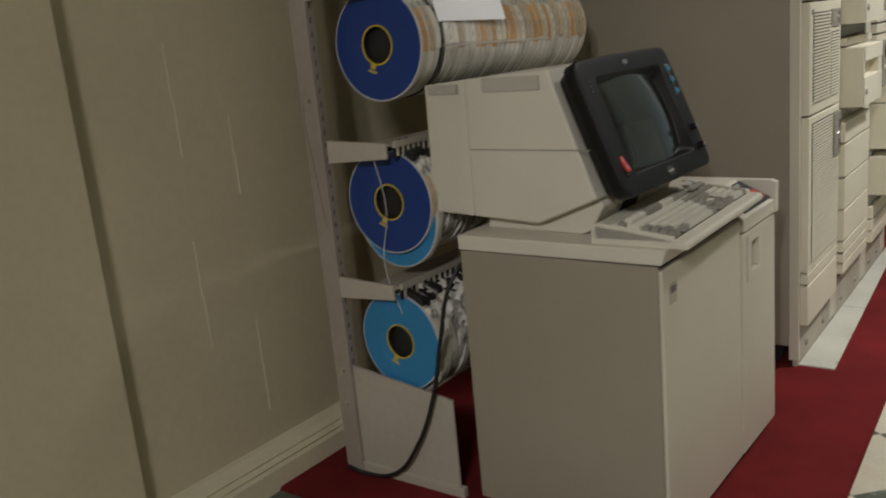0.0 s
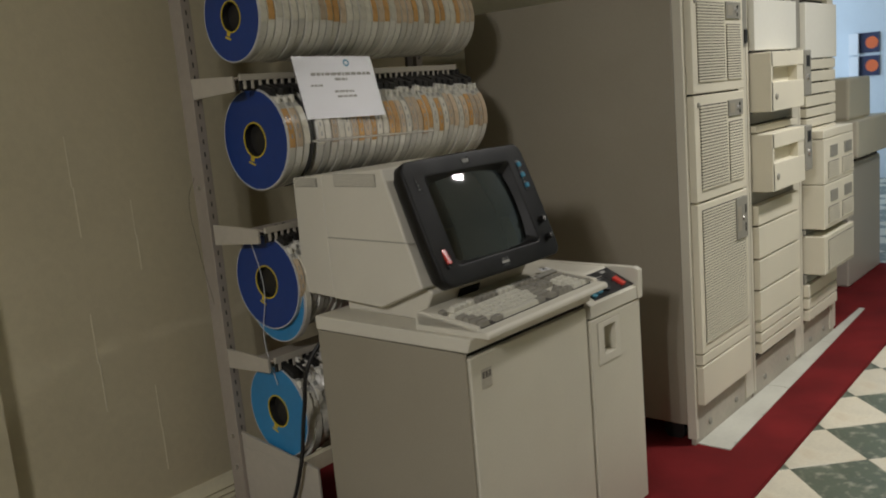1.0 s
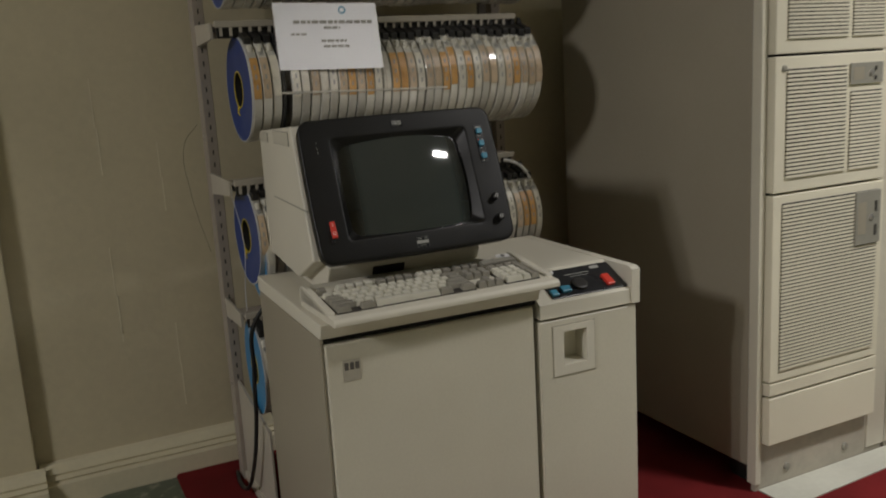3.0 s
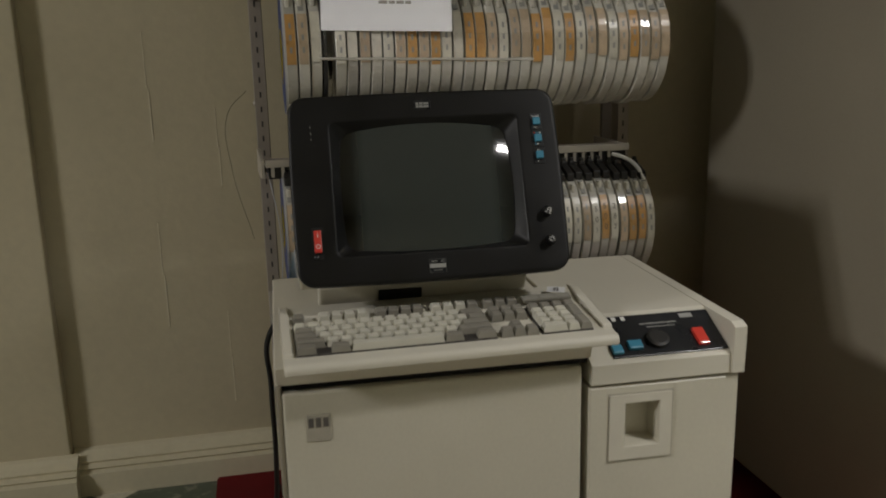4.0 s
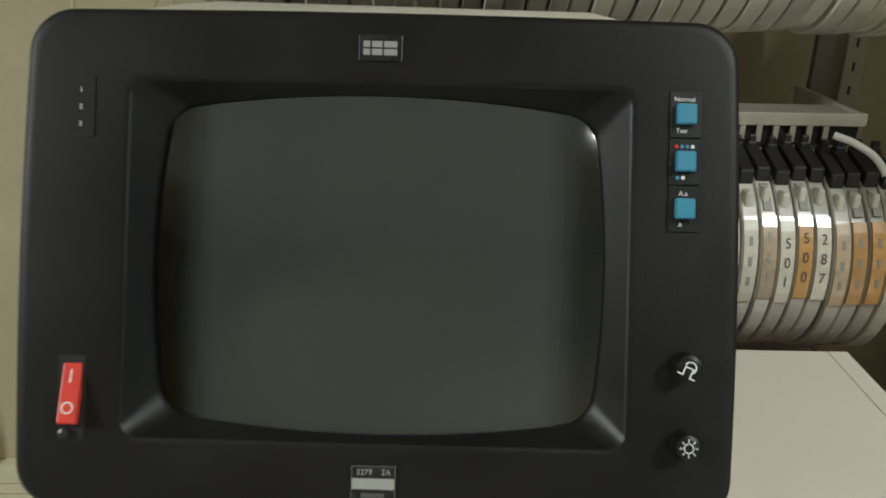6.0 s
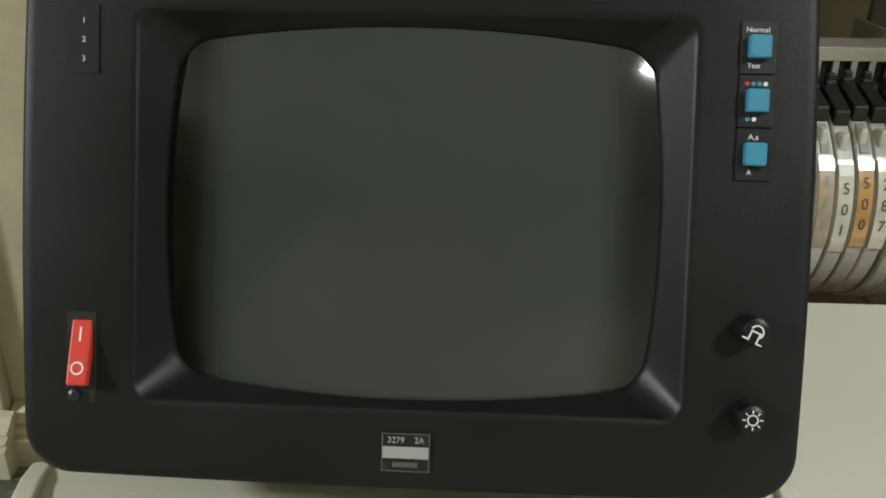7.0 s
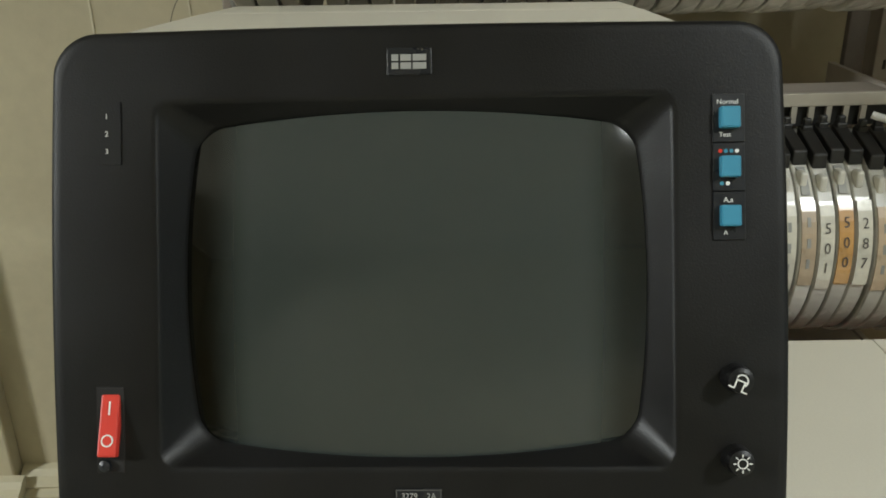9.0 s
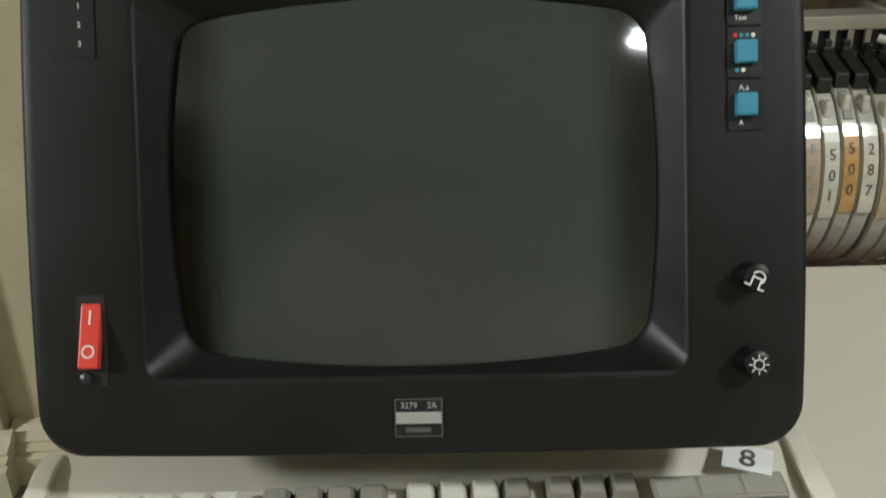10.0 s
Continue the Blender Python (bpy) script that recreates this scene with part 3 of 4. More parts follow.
TURN = math.radians(-3.23)
ABOUT = Matrix.Translation((-0.336, 1.96, 0))
term.matrix_basis = ABOUT @ Matrix.Rotation(TURN, 4, "Z") @ ABOUT.inverted() @ term.matrix_basis

# ---- keyboard ----
KX, KY, KZ = -0.157, 1.722, 0.6955
kb = thing("keyboard", (-0.27, 1.96, KZ), "pearl and grey keyboard lying on the console desk", "keyboard")


def deck(v):
    """The height of the key deck at a depth v behind the front edge."""
    return 0.017 + 0.115 * max(0.0, v - 0.028)


prism("case", [(KX, KZ), (KX, KZ + 0.010), (KX - 0.006, KZ + 0.016), (KX - 0.030, KZ + 0.0172), (KX - 0.150, KZ + 0.031), (KX - 0.178, KZ + 0.040), (KX - 0.200, KZ + 0.043), (KX - 0.207, KZ + 0.036), (KX - 0.207, KZ)],
      KY, KY + 0.502, "beige_plastic", kb, 0.003)
for a, b in ((0.0, 0.014), (0.488, 0.502)):
    prism("case_side", [(KX - 0.028, KZ + 0.012), (KX - 0.032, KZ + 0.024), (KX - 0.150, KZ + 0.040), (KX - 0.180, KZ + 0.046), (KX - 0.199, KZ + 0.044), (KX - 0.199, KZ + 0.012)], KY + a, KY + b, "beige_plastic", kb, 0.002)
for a, b in ((0.0185, 0.3185), (0.389, 0.471)):
    prism("key_well", [(KX - 0.031, KZ + 0.010), (KX - 0.031, KZ + 0.0200), (KX - 0.127, KZ + 0.0308), (KX - 0.127, KZ + 0.010)], KY + a, KY + b, "louvre_dark", kb)
U = 0.01905
key_mesh = {}


def keycap(w, tall=1.0):
    if (w, tall) not in key_mesh:
        bm = bmesh.new()
        hw, hd = w * U * 1.045 / 2 - 0.0006, tall * U / 2 - 0.0006
        loft(bm, [[(sx * (hd - a), sy * (hw - a), z) for sx, sy in ((-1, -1), (1, -1), (1, 1), (-1, 1))] for a, z in ((0, -0.002), (0.0003, 0.002), (0.0026, 0.0105), (0.0034, 0.0112))], close_first=True)
        me = bpy.data.meshes.new("key")
        bmesh.ops.recalc_face_normals(bm, faces=bm.faces)
        bm.to_mesh(me)
        bm.free()
        key_mesh[(w, tall)] = me
    return key_mesh[(w, tall)]


def key(col, row, w, grey, tall=1.0):
    """col: keys from the left; row 0 is nearest; row 5.4 the function keys."""
    me = keycap(w, tall)
    ob = new("key", me)
    if not me.materials:
        me.materials.append(M["key_light"])
    ob.material_slots[0].link = "OBJECT"
    ob.material_slots[0].material = M["key_grey" if grey else "key_light"]
    v = 0.040 + (row + (tall - 1) / 2) * U
    ob.parent = kb
    ob.matrix_parent_inverse = chain(kb).inverted()
    ob.matrix_basis = Matrix.Translation((KX - v, KY + 0.019 + (col + w / 2) * U * 1.045, KZ + deck(v) + 0.002)) @ Matrix.Rotation(0.10 + 0.035 * row, 4, "Y")


for c, w, gr in ((0, 1.5, 1), (2.5, 1.5, 1), (4, 7, 0), (11, 1.5, 1), (13.5, 1.5, 1)):
    key(c, 0, w, gr)
for row, first, fw, count, last in ((1, 0, 2.25, 10, 2.75), (2, 0, 1.75, 11, 2.25), (3, 0, 1.5, 12, 1.5), (4, 0, 1.0, 12, 2.0)):
    key(0, row, fw, row < 4)
    for i in range(count):
        key(fw + i, row, 1, 0)
    key(fw + count, row, last, 1)
for row in (3, 4):
    for i in range(3):
        key(15.35 + i, row, 1, 1)
for i in range(3):
    key(15.35 + i, 0, 1, 1)
key(16.35, 1, 1, 1)
for i in range(4):
    key(18.7 + i, 4, 1, 1)
for row in (3, 2, 1):
    for i in range(3):
        key(18.7 + i, row, 1, 0)
key(21.7, 2, 1, 1, 2.0)
key(18.7, 0, 2, 0)
key(20.7, 0, 1, 0)
key(21.7, 0, 1, 1, 2.0)
key(0, 5.78, 1, 1)
for k, c in enumerate((2, 3, 4, 5, 6.5, 7.5, 8.5, 9.5, 11, 12, 13, 14)):
    key(c, 5.78, 1, 4 <= k < 8 or k == 11)
for i in range(3):
    key(15.35 + i, 5.78, 1, 1)
LED = Matrix.Translation((KX - 0.138, KY + 0.431, KZ + 0.0435)) @ Matrix.Rotation(0.22, 4, "Y")
led = box("light_panel", -0.009, 0.009, -0.041, 0.041, -0.004, 0.001, "key_grey", kb, 0.001, "grey lock-light panel", m=LED)
for k in range(3):
    box("light_window", -0.007, 0.007, -0.039 + 0.0268 * k, -0.0145 + 0.0268 * k, 0.0008, 0.0016, "greyp", led, m=LED)
ABOUT = Matrix.Translation((KX, KY, 0))
kb.matrix_basis = ABOUT @ Matrix.Rotation(math.radians(0.2), 4, "Z") @ ABOUT.inverted() @ kb.matrix_basis
st = box("sticker", -0.012, 0.010, -0.016, 0.014, 0, 0.0006, "paper", None, m=Matrix.Translation((KX - 0.158, KY + 0.455, KZ + 0.0478)) @ Matrix.Rotation(-0.4, 4, "Z") @ Matrix.Rotation(0.12, 4, "Y"))
tagged(st, "white paper sticker with a black numeral on the keyboard", "sticker")
writing("numeral", "8", 0.021, Matrix.Translation((KX - 0.158, KY + 0.454, KZ + 0.0488)) @ Matrix.Rotation(0.12, 4, "Y") @ Matrix.Rotation(math.pi / 2 - 0.4, 4, "Z"), "ink", st)

# ---- tape rack ----
RZ = [1.775, 1.452, 1.137, 0.748, 0.394]
PITCH = 0.0245
SQUEEZE = [1, 1, 1, 0.88, 1]
SIZE = [0.88, 0.88, 1.025, 1.0, 1.0]
RX = -0.925
RR = 0.130
rack = thing("tape_rack", (-1.1, 2.18, 0.0), "painted steel wall rack with notched rails holding tape reels", "tape rack")
for y in (1.708, 2.615):
    up = box("upright", -1.140, -1.085, y, y + 0.030, 0.0, 2.3, "upright", rack, 0.002)
    bm = bmesh.new()
    for k in range(58):
        add_box(bm, -1.086, -1.0842, y + 0.0125, y + 0.0165, 0.32 + 0.034 * k, 0.32 + 0.034 * k + 0.013)
    tagged(part("slot_row", bm, "louvre_dark", up, "row of slots"), kind="stuff")
for k in range(4):
    turned("bolt", [(0.007, 0), (0.006, 0.003), (0, 0.004)], "metal", rack, pose(-1.112, 1.708, (0.205, 0.30, 1.02, 1.66)[k], 90, 0, 0), 10)
box("end_panel", -1.12, -0.765, 1.720, 1.728, 0.02, 0.27, "rack", rack, 0.002, m=None)
prism("end_panel_top", [(-1.12, 0.27), (-0.765, 0.27), (-1.12, 0.318)], 1.720, 1.728, "rack", rack)
box("foot", -1.12, -0.75, 1.713, 1.733, 0.0, 0.035, "rack", rack, 0.003)


def run(row, y):
    """How far the rail of a row stands forward and up at y; the reels of the fourth row swing slightly out and down."""
    u = (y - 1.75) / 0.8
    return (0.03 * u, -0.018 * u) if row == 3 else (0.0, 0.0)


bm = bmesh.new()
add_box(bm, -0.002, 0.002, -0.0035, 0.0035, -0.011, 0.011)
TOOTH = bpy.data.meshes.new("tooth")
bm.to_mesh(TOOTH)
bm.free()
TOOTH.materials.append(M["rack"])
for i, z in enumerate(RZ):
    rr_ = RR * SIZE[i]
    top = rr_ + (0.028 if i == 3 else 0.028)
    ahead = 0.022 if i == 3 else 0.0
    askew = Matrix.Translation((RX + ahead, 1.75, z)) @ Matrix.Rotation(math.atan(0.03 / 0.8) if i == 3 else 0, 4, "Z") @ Matrix.Rotation(-math.atan(0.004 / 0.8) if i == 3 else 0, 4, "X")
    end = 0.815 if i == 3 else 0.835
    for y0, hi, mt in ((-0.040, 0.012, "rack"), (end - 0.004, 0.006, "upright")):
        ob = prism("arm", [(-0.165, top - 0.044), (-0.165, top + hi), (0.018, top + 0.004), (0.018, top - 0.034)], y0, y0 + 0.008, mt, rack, 0.001)
        ob.data.transform(askew)
    rl = box("rail", 0.032, 0.040, -0.031, end - 0.005, top - 0.008, top + 0.008, "rack", rack, 0.001)
    sh = boxes("rail_shelf", [(-0.050, 0.0315, -0.031, end - 0.005, top - 0.004, top + 0.001), (-0.050, -0.045, -0.031, end - 0.005, top - 0.03, top - 0.004)], "upright", rl)
    bk = box("rail_back", 0.025, 0.031, -0.025, end - 0.01, top - 0.034, top - 0.004, "hook", rl)
    for ob in (rl, sh, bk):
        ob.data.transform(askew)
    for k in range(int(end / (PITCH * SQUEEZE[i]))):
        ob = new("tooth", TOOTH)
        ob.parent = rl
        ob.matrix_parent_inverse = chain(rl).inverted()
        ob.matrix_basis = askew @ Matrix.Translation((0.037, -0.0165 + PITCH * SQUEEZE[i] * k, top - 0.018))
# added dark strip that stands in for the right upright's shaded side
box("upright_shade_strip", -1.10, -1.087, 2.572, 2.600, 0.30, 2.25, "upright_shade", rack, 0.002, "added dark strip for the upright's shaded side")
box("bracket", -0.98, -0.90, 2.43, 2.50, 1.60, 1.655, "hook", rack, 0.006, "black clamp")

# ---- tape reels ----
SEG = 72
W = 0.0219


def ring_mesh(name, r_out, r_in, w, edge=0.0019):
    bm = bmesh.new()
    prof = [(r_in, 0), (r_out - edge, 0), (r_out, edge), (r_out, w - edge), (r_out - edge, w), (r_in, w)]
    rows = [[bm.verts.new((r * math.cos(2 * math.pi * i / SEG), h, r * math.sin(2 * math.pi * i / SEG))) for i in range(SEG)] for r, h in prof]
    rows.append(rows[0])
    for a, b in zip(rows, rows[1:]):
        for i in range(SEG):
            bm.faces.new((a[i], a[(i + 1) % SEG], b[(i + 1) % SEG], b[i]))
    bmesh.ops.recalc_face_normals(bm, faces=bm.faces)
    me = bpy.data.meshes.new(name)
    bm.to_mesh(me)
    bm.free()
    return me


def arc_mesh(name, r, a0, a1, y0, y1, thick=0.0006, n=8):
    """A strip on the rim, from angle a0 to a1 in degrees (0 faces +x, 90 up)."""
    bm = bmesh.new()
    loops = []
    for i in range(n + 1):
        a = math.radians(a0 + (a1 - a0) * i / n)
        loops.append([(rr * math.cos(a), y, rr * math.sin(a)) for rr, y in ((r - 0.002, y0), (r + thick, y0), (r + thick, y1), (r - 0.002, y1))])
    loft(bm, loops, True, True)
    bmesh.ops.recalc_face_normals(bm, faces=bm.faces)
    me = bpy.data.meshes.new(name)
    bm.to_mesh(me)
    bm.free()
    return me


BAND = ring_mesh("seal_band", RR, 0.060, W)
BANDS = [BAND, ring_mesh("seal_band", RR - 0.002, 0.060, W), ring_mesh("seal_band", RR + 0.001, 0.060, W)]
LABEL = arc_mesh("label", RR + 0.0012, -11, 33, 0.0015, W - 0.0015)
TOPLAB = arc_mesh("top_label", RR + 0.0012, 36, 52, 0.005, W - 0.006, n=4)
bm = bmesh.new()
for k, a in enumerate((22, 11.5, 1)):
    c = math.radians(a)
    vs_ = add_box(bm, -0.0003, 0.0003, -0.0022 - 0.0006 * (k % 2), 0.0022, -0.0055, 0.0055)
    bmesh.ops.transform(bm, matrix=Matrix.Translation(((RR + 0.0020) * math.cos(c), W / 2, (RR + 0.0020) * math.sin(c))) @ Matrix.Rotation(-c, 4, "Y"), verts=vs_)
MARKS = bpy.data.meshes.new("handwriting")
bm.to_mesh(MARKS)
bm.free()
bm = bmesh.new()
add_box(bm, 0.084, 0.100, 0.004, 0.014, 0.082, 0.102, 0.003)
LATCH = bpy.data.meshes.new("latch")
bm.to_mesh(LATCH)
bm.free()
bm = bmesh.new()
add_box(bm, 0.022, 0.078, 0.0015, 0.0205, 0.108, 0.126, 0.002)
for v in bm.verts:
    v.co.z += 0.006 - 0.35 * (v.co.x - 0.05)
add_box(bm, 0.022, 0.034, 0.004, 0.0185, 0.124, 0.144, 0.002)
add_box(bm, 0.024, 0.032, 0.006, 0.0165, 0.140, 0.152, 0.002)
HOOK = bpy.data.meshes.new("hanger_hook")
bm.to_mesh(HOOK)
bm.free()
for me, mt in ((LABEL, "lab_white"), (TOPLAB, "print_dim"), (LATCH, "latch"), (HOOK, "hook"), (MARKS, "print_dim"), *((b, "band") for b in BANDS)):
    me.materials.append(M[mt])


def child(name, me, parent, material=None, label=""):
    ob = new(name, me)
    ob.parent = parent
    if material:
        ob.material_slots[0].link = "OBJECT"
        ob.material_slots[0].material = M[material]
    if label:
        ob["label"] = label
    return ob


def flange(parent, material, m=Matrix.Identity(4)):
    """A coloured reel flange with hub ring, facing -y."""
    fm = m @ Matrix.Translation((0, 0, 0)) @ Matrix.Rotation(math.pi / 2, 4, "X")

    def add(name, prof, mt, label=""):
        bm = bmesh.new()
        seg = 48
        rows = [[bm.verts.new((r * math.cos(2 * math.pi * i / seg), r * math.sin(2 * math.pi * i / seg), h)) for i in range(seg)] for r, h in prof]
        rows.append(rows[0])
        for a, b in zip(rows, rows[1:]):
            for i in range(seg):
                bm.faces.new((a[i], a[(i + 1) % seg], b[(i + 1) % seg], b[i]))
        bmesh.ops.recalc_face_normals(bm, faces=bm.faces)
        bmesh.ops.transform(bm, matrix=fm, verts=bm.verts)
        me = bpy.data.meshes.new(name)
        bm.to_mesh(me)
        bm.free()
        me.materials.append(M[mt])
        return child(name, me, parent, None, label)
    add("flange", [(0.046, 0.0005), (0.127, 0.0005), (0.127, 0.004), (0.046, 0.004)], material, "smooth coloured flange")
    add("rim", [(0.127, 0.0), (0.1295, 0.0), (0.1295, 0.004), (0.127, 0.004)], "reel_rim", "pale rim")
    add("hub_ring", [(0.0425, 0.003), (0.0462, 0.003), (0.0462, 0.0052), (0.0425, 0.0052)], "yellow", "yellow hub ring")
    add("hub", [(0.0002, -0.020), (0.0455, -0.020), (0.0455, 0.003), (0.0424, 0.003), (0.0424, -0.016), (0.0002, -0.016)], "hook", "dark hub")
    add("hub_core", [(0.0002, -0.015), (0.024, -0.015), (0.024, -0.013), (0.0002, -0.013)], "hook", "dark hub core")
    bm = bmesh.new()
    add_box(bm, -0.007, 0.007, -0.057, -0.044, 0.004, 0.0055, 0.002)
    add_box(bm, -0.013, 0.013, -0.066, -0.061, 0.004, 0.005)
    bmesh.ops.transform(bm, matrix=fm @ Matrix.Rotation(-0.35, 4, "Z"), verts=bm.verts)
    me = bpy.data.meshes.new("ring_plug")
    bm.to_mesh(me)
    bm.free()
    me.materials.append(M["yellow"])
    child("ring_plug", me, parent)


rng = random.Random(7)
LABTEXT = {"lab_white": "white", "lab_tan": "tan", "lab_orange": "orange"}


def reel(row, y, lab, dark=False, lean=0.0, sag=0.0, first=None, text=""):
    fx, fz = run(row, y)
    k = SIZE[row]
    e = thing("tape_reel", (RX, y, RZ[row] + sag), "", "tape reel", "tape reels on rail %s" % "top upper middle lower bottom".split()[row])
    e.matrix_basis = Matrix.Translation((RX + fx, y, RZ[row] + sag + fz)) @ Matrix.Rotation(lean, 4, "Z") @ Matrix.Rotation(rng.uniform(-0.05, 0.05), 4, "Y") @ Matrix.Diagonal((k, 0.36 if dark else SQUEEZE[row], k, 1))
    child("seal_band", BANDS[rng.randrange(3)], e, "band_dark" if dark else None)
    if dark:
        e["label"] = "tape reel in a black seal band hanging from rail"
    else:
        e["label"] = "tape reel in pale seal band with %s label, hanging" % LABTEXT[lab]
        child("label", LABEL, e, lab)
        if rng.random() < 0.6:
            child("top_label", TOPLAB, e)
        child("latch", LATCH, e)
        if row in (2, 3) and not text and rng.random() < 0.75:
            child("handwriting", MARKS, e)["kind"] = "stuff"
    child("hanger_hook", HOOK, e)
    if first:
        flange(e, first)
        e["label"] = "tape reel with %s flange and yellow hub ring" % ("deep blue" if first == "reel_blue" else "sky blue")
    if text:
        for i, ch in enumerate(text):
            a = math.radians(21 - 10 * i)
            r = RR + 0.0026
            c = bpy.data.curves.new("numeral", "FONT")
            c.body, c.size, c.align_x, c.align_y, c.resolution_u = ch, 0.018, "CENTER", "CENTER", 3
            tmp = new("numeral", c)
            me = bpy.data.meshes.new_from_object(tmp.evaluated_get(bpy.context.evaluated_depsgraph_get()))
            bpy.data.objects.remove(tmp)
            me.transform(Matrix.Translation((r * math.cos(a), W / 2, r * math.sin(a))) @ Matrix.Rotation(-a, 4, "Y") @ facing_x(0, 0, 0))
            me.materials.clear()
            me.materials.append(M["ink"])
            child("numeral", me, e)
    return e


def pick(weights):
    return rng.choices(("lab_white", "lab_tan", "lab_orange"), weights)[0]


for row in range(4):
    start = (1.760, 1.748, 1.776, 1.756)[row]
    count = (32, 35, 34, 38)[row]
    for k in range(count):
        y = start + PITCH * SQUEEZE[row] * k
        dark = row == 2 and k == 3
        if row == 1:
            lab = pick((3, 1, 0.4)) if k < 17 else pick((0.8, 2, 1.4))
            lab = "lab_orange" if k in (9, 10) else lab
        elif row == 2:
            lab = pick((1.4, 1.2, 1.6))
        else:
            lab = pick((2, 1.6, 0.8))
        text = ""
        if row == 3 and k >= count - 10:
            j = k - (count - 10)
            lab = ("lab_white", "lab_white", "lab_tan", "lab_white", "lab_orange", "lab_white", "lab_tan", "lab_orange", "lab_orange", "lab_white")[j]
            text = ("", "", "", "501", "500", "287", "", "", "", "")[j]
        sag = (0.012 if row == 3 and k < 3 else 0) + rng.uniform(-0.002, 0.002)
        reel(row, y, lab, dark, rng.uniform(-0.009, 0.009), sag, "reel_blue" if k == 0 else None, text)
for k in range(9):
    reel(4, 1.742 + 0.027 * k, "lab_white", False, -0.05 if k == 0 else rng.uniform(-0.12, -0.05), rng.uniform(-0.012, 0.008), "reel_cyan" if k == 0 else None)
reel(3, 1.7765, "lab_white", False, -0.05, -0.030, "reel_cyan")

# crumpled wrap over the bottom reels
bm = bmesh.new()
n = 26
g = []
for j in range(n + 1):
    a = math.radians(5 + 105 * j / n)
    g.append([])
    for i in range(n + 1):
        y = 1.785 + 0.20 * i / n
        r = RR + 0.014 + 0.020 * noise.fractal((a * 4, y * 26, 3.1), 1.0, 2.0, 4)
        g[-1].append(bm.verts.new((RX + r * math.cos(a), y, RZ[4] - 0.004 + r * math.sin(a))))
for j in range(n):
    for i in range(n):
        if noise.noise((j * 0.3, i * 0.3, 9.0)) > -0.28:
            bm.faces.new((g[j][i], g[j][i + 1], g[j + 1][i + 1], g[j + 1][i]))
bmesh.ops.delete(bm, geom=[v for v in bm.verts if not v.link_faces], context="VERTS")
bmesh.ops.solidify(bm, geom=bm.faces[:], thickness=0.0006)
wrap = part("plastic_wrap", bm, "wrap")
tagged(wrap, "crumpled translucent plastic wrap draped over lower tape reels", "plastic wrap")
# loose bright strip at the end of the lower row
ls = tube("tape_leader", [(-0.850, 2.500, 0.893), (-0.836, 2.522, 0.886), (-0.826, 2.548, 0.868), (-0.818, 2.566, 0.835)], 0.0045, "paper")
tagged(ls, "loose white leader strip hanging beside the last reel", "tape leader")

# ---- sign in an acrylic holder ----
SG = Matrix.Translation((-0.785, 1.980, 1.174)) @ Matrix.Rotation(math.radians(-1.5), 4, "X") @ Matrix.Rotation(math.radians(-5), 4, "Z") @ Matrix.Rotation(math.radians(-16.3), 4, "Y")
sign = thing("sign_holder", (-0.785, 1.98, 1.12), "printed white card in clear acrylic holder, on the tape reels", "sign")
card = box("card", 0.0, 0.0012, -0.133, 0.133, 0.0, 0.172, "paper", sign, 0, "white printed card", m=SG)
fs = box("front_sheet", 0.002, 0.0045, -0.136, 0.136, -0.055, 0.176, "acrylic", sign, 0.0008, "clear acrylic sheet", m=SG)
lg = box("lower_ledge", 0.001, 0.003, 0.137, 0.30, -0.058, -0.004, "acrylic", sign, 0.0006, "clear acrylic ledge", m=SG)
# the clear edge's bright line is painted as a pale opaque strip
box("edge_glint", 0.000, 0.006, -0.136, 0.30, -0.0605, -0.0555, "ledge", sign, 0.001, "acrylic edge with its bright glint painted pale", m=SG)
lg.visible_shadow = fs.visible_shadow = False
LINES = [(-0.086, 0.118, 0.118, 0.126), (-0.010, 0.032, 0.104, 0.110), (-0.095, -0.055, 0.088, 0.093), (-0.020, 0.045, 0.070, 0.076), (-0.016, 0.05, 0.056, 0.062)]
bm = bmesh.new()
for a, b, c0, c1 in LINES:
    x = a
    while x < b:
        w_ = rng.uniform(0.008, 0.02)
        add_box(bm, 0.001, 0.0016, x, min(b, x + w_), c0, c1)
        x += w_ + 0.003
bmesh.ops.transform(bm, matrix=SG, verts=bm.verts)
part("print_bars", bm, "greyp", card)
turned("emblem", [(0.006, 0), (0.010, 0), (0.010, 0.0005), (0.006, 0.0005)], "teal", card, SG @ Matrix.Translation((0.0012, 0.042, 0.153)) @ Matrix.Rotation(math.pi / 2, 4, "Y"), 24, close=True)

# ---- cords ----
cord = tube("power_cord", [(-0.70, 1.80, 0.66), (-0.725, 1.71, 0.586), (-0.766, 1.70, 0.44), (-0.805, 1.70, 0.286), (-0.873, 1.695, 0.134), (-0.949, 1.69, 0.045), (-1.06, 1.69, 0.018), (-1.13, 1.70, 0.018)], 0.0055, "cord")
tagged(cord, "black power cord drooping to the carpet", "power cord")
wire = tube("loose_wire", [(-0.94, 1.722, 0.90), (-0.93, 1.745, 0.74), (-0.95, 1.740, 0.60), (-0.90, 1.728, 0.48)], 0.0012, "reel_rim")
tagged(wire, "thin pale wire hanging down the reels", "wire")
wire = tube("loose_wire", [(-1.10, 1.69, 1.05), (-1.07, 1.645, 1.0), (-1.06, 1.645, 0.88), (-1.08, 1.685, 0.70)], 0.0005, "cord")
tagged(wire, "thin dark wire looping off the rack upright", "wire")

# ---- rack cabinets ----
CX = -0.235
CB_ = (2.866, 3.372, 3.905, 4.36)
CTOP = 1.468
GRP = "row of computer rack cabinets"


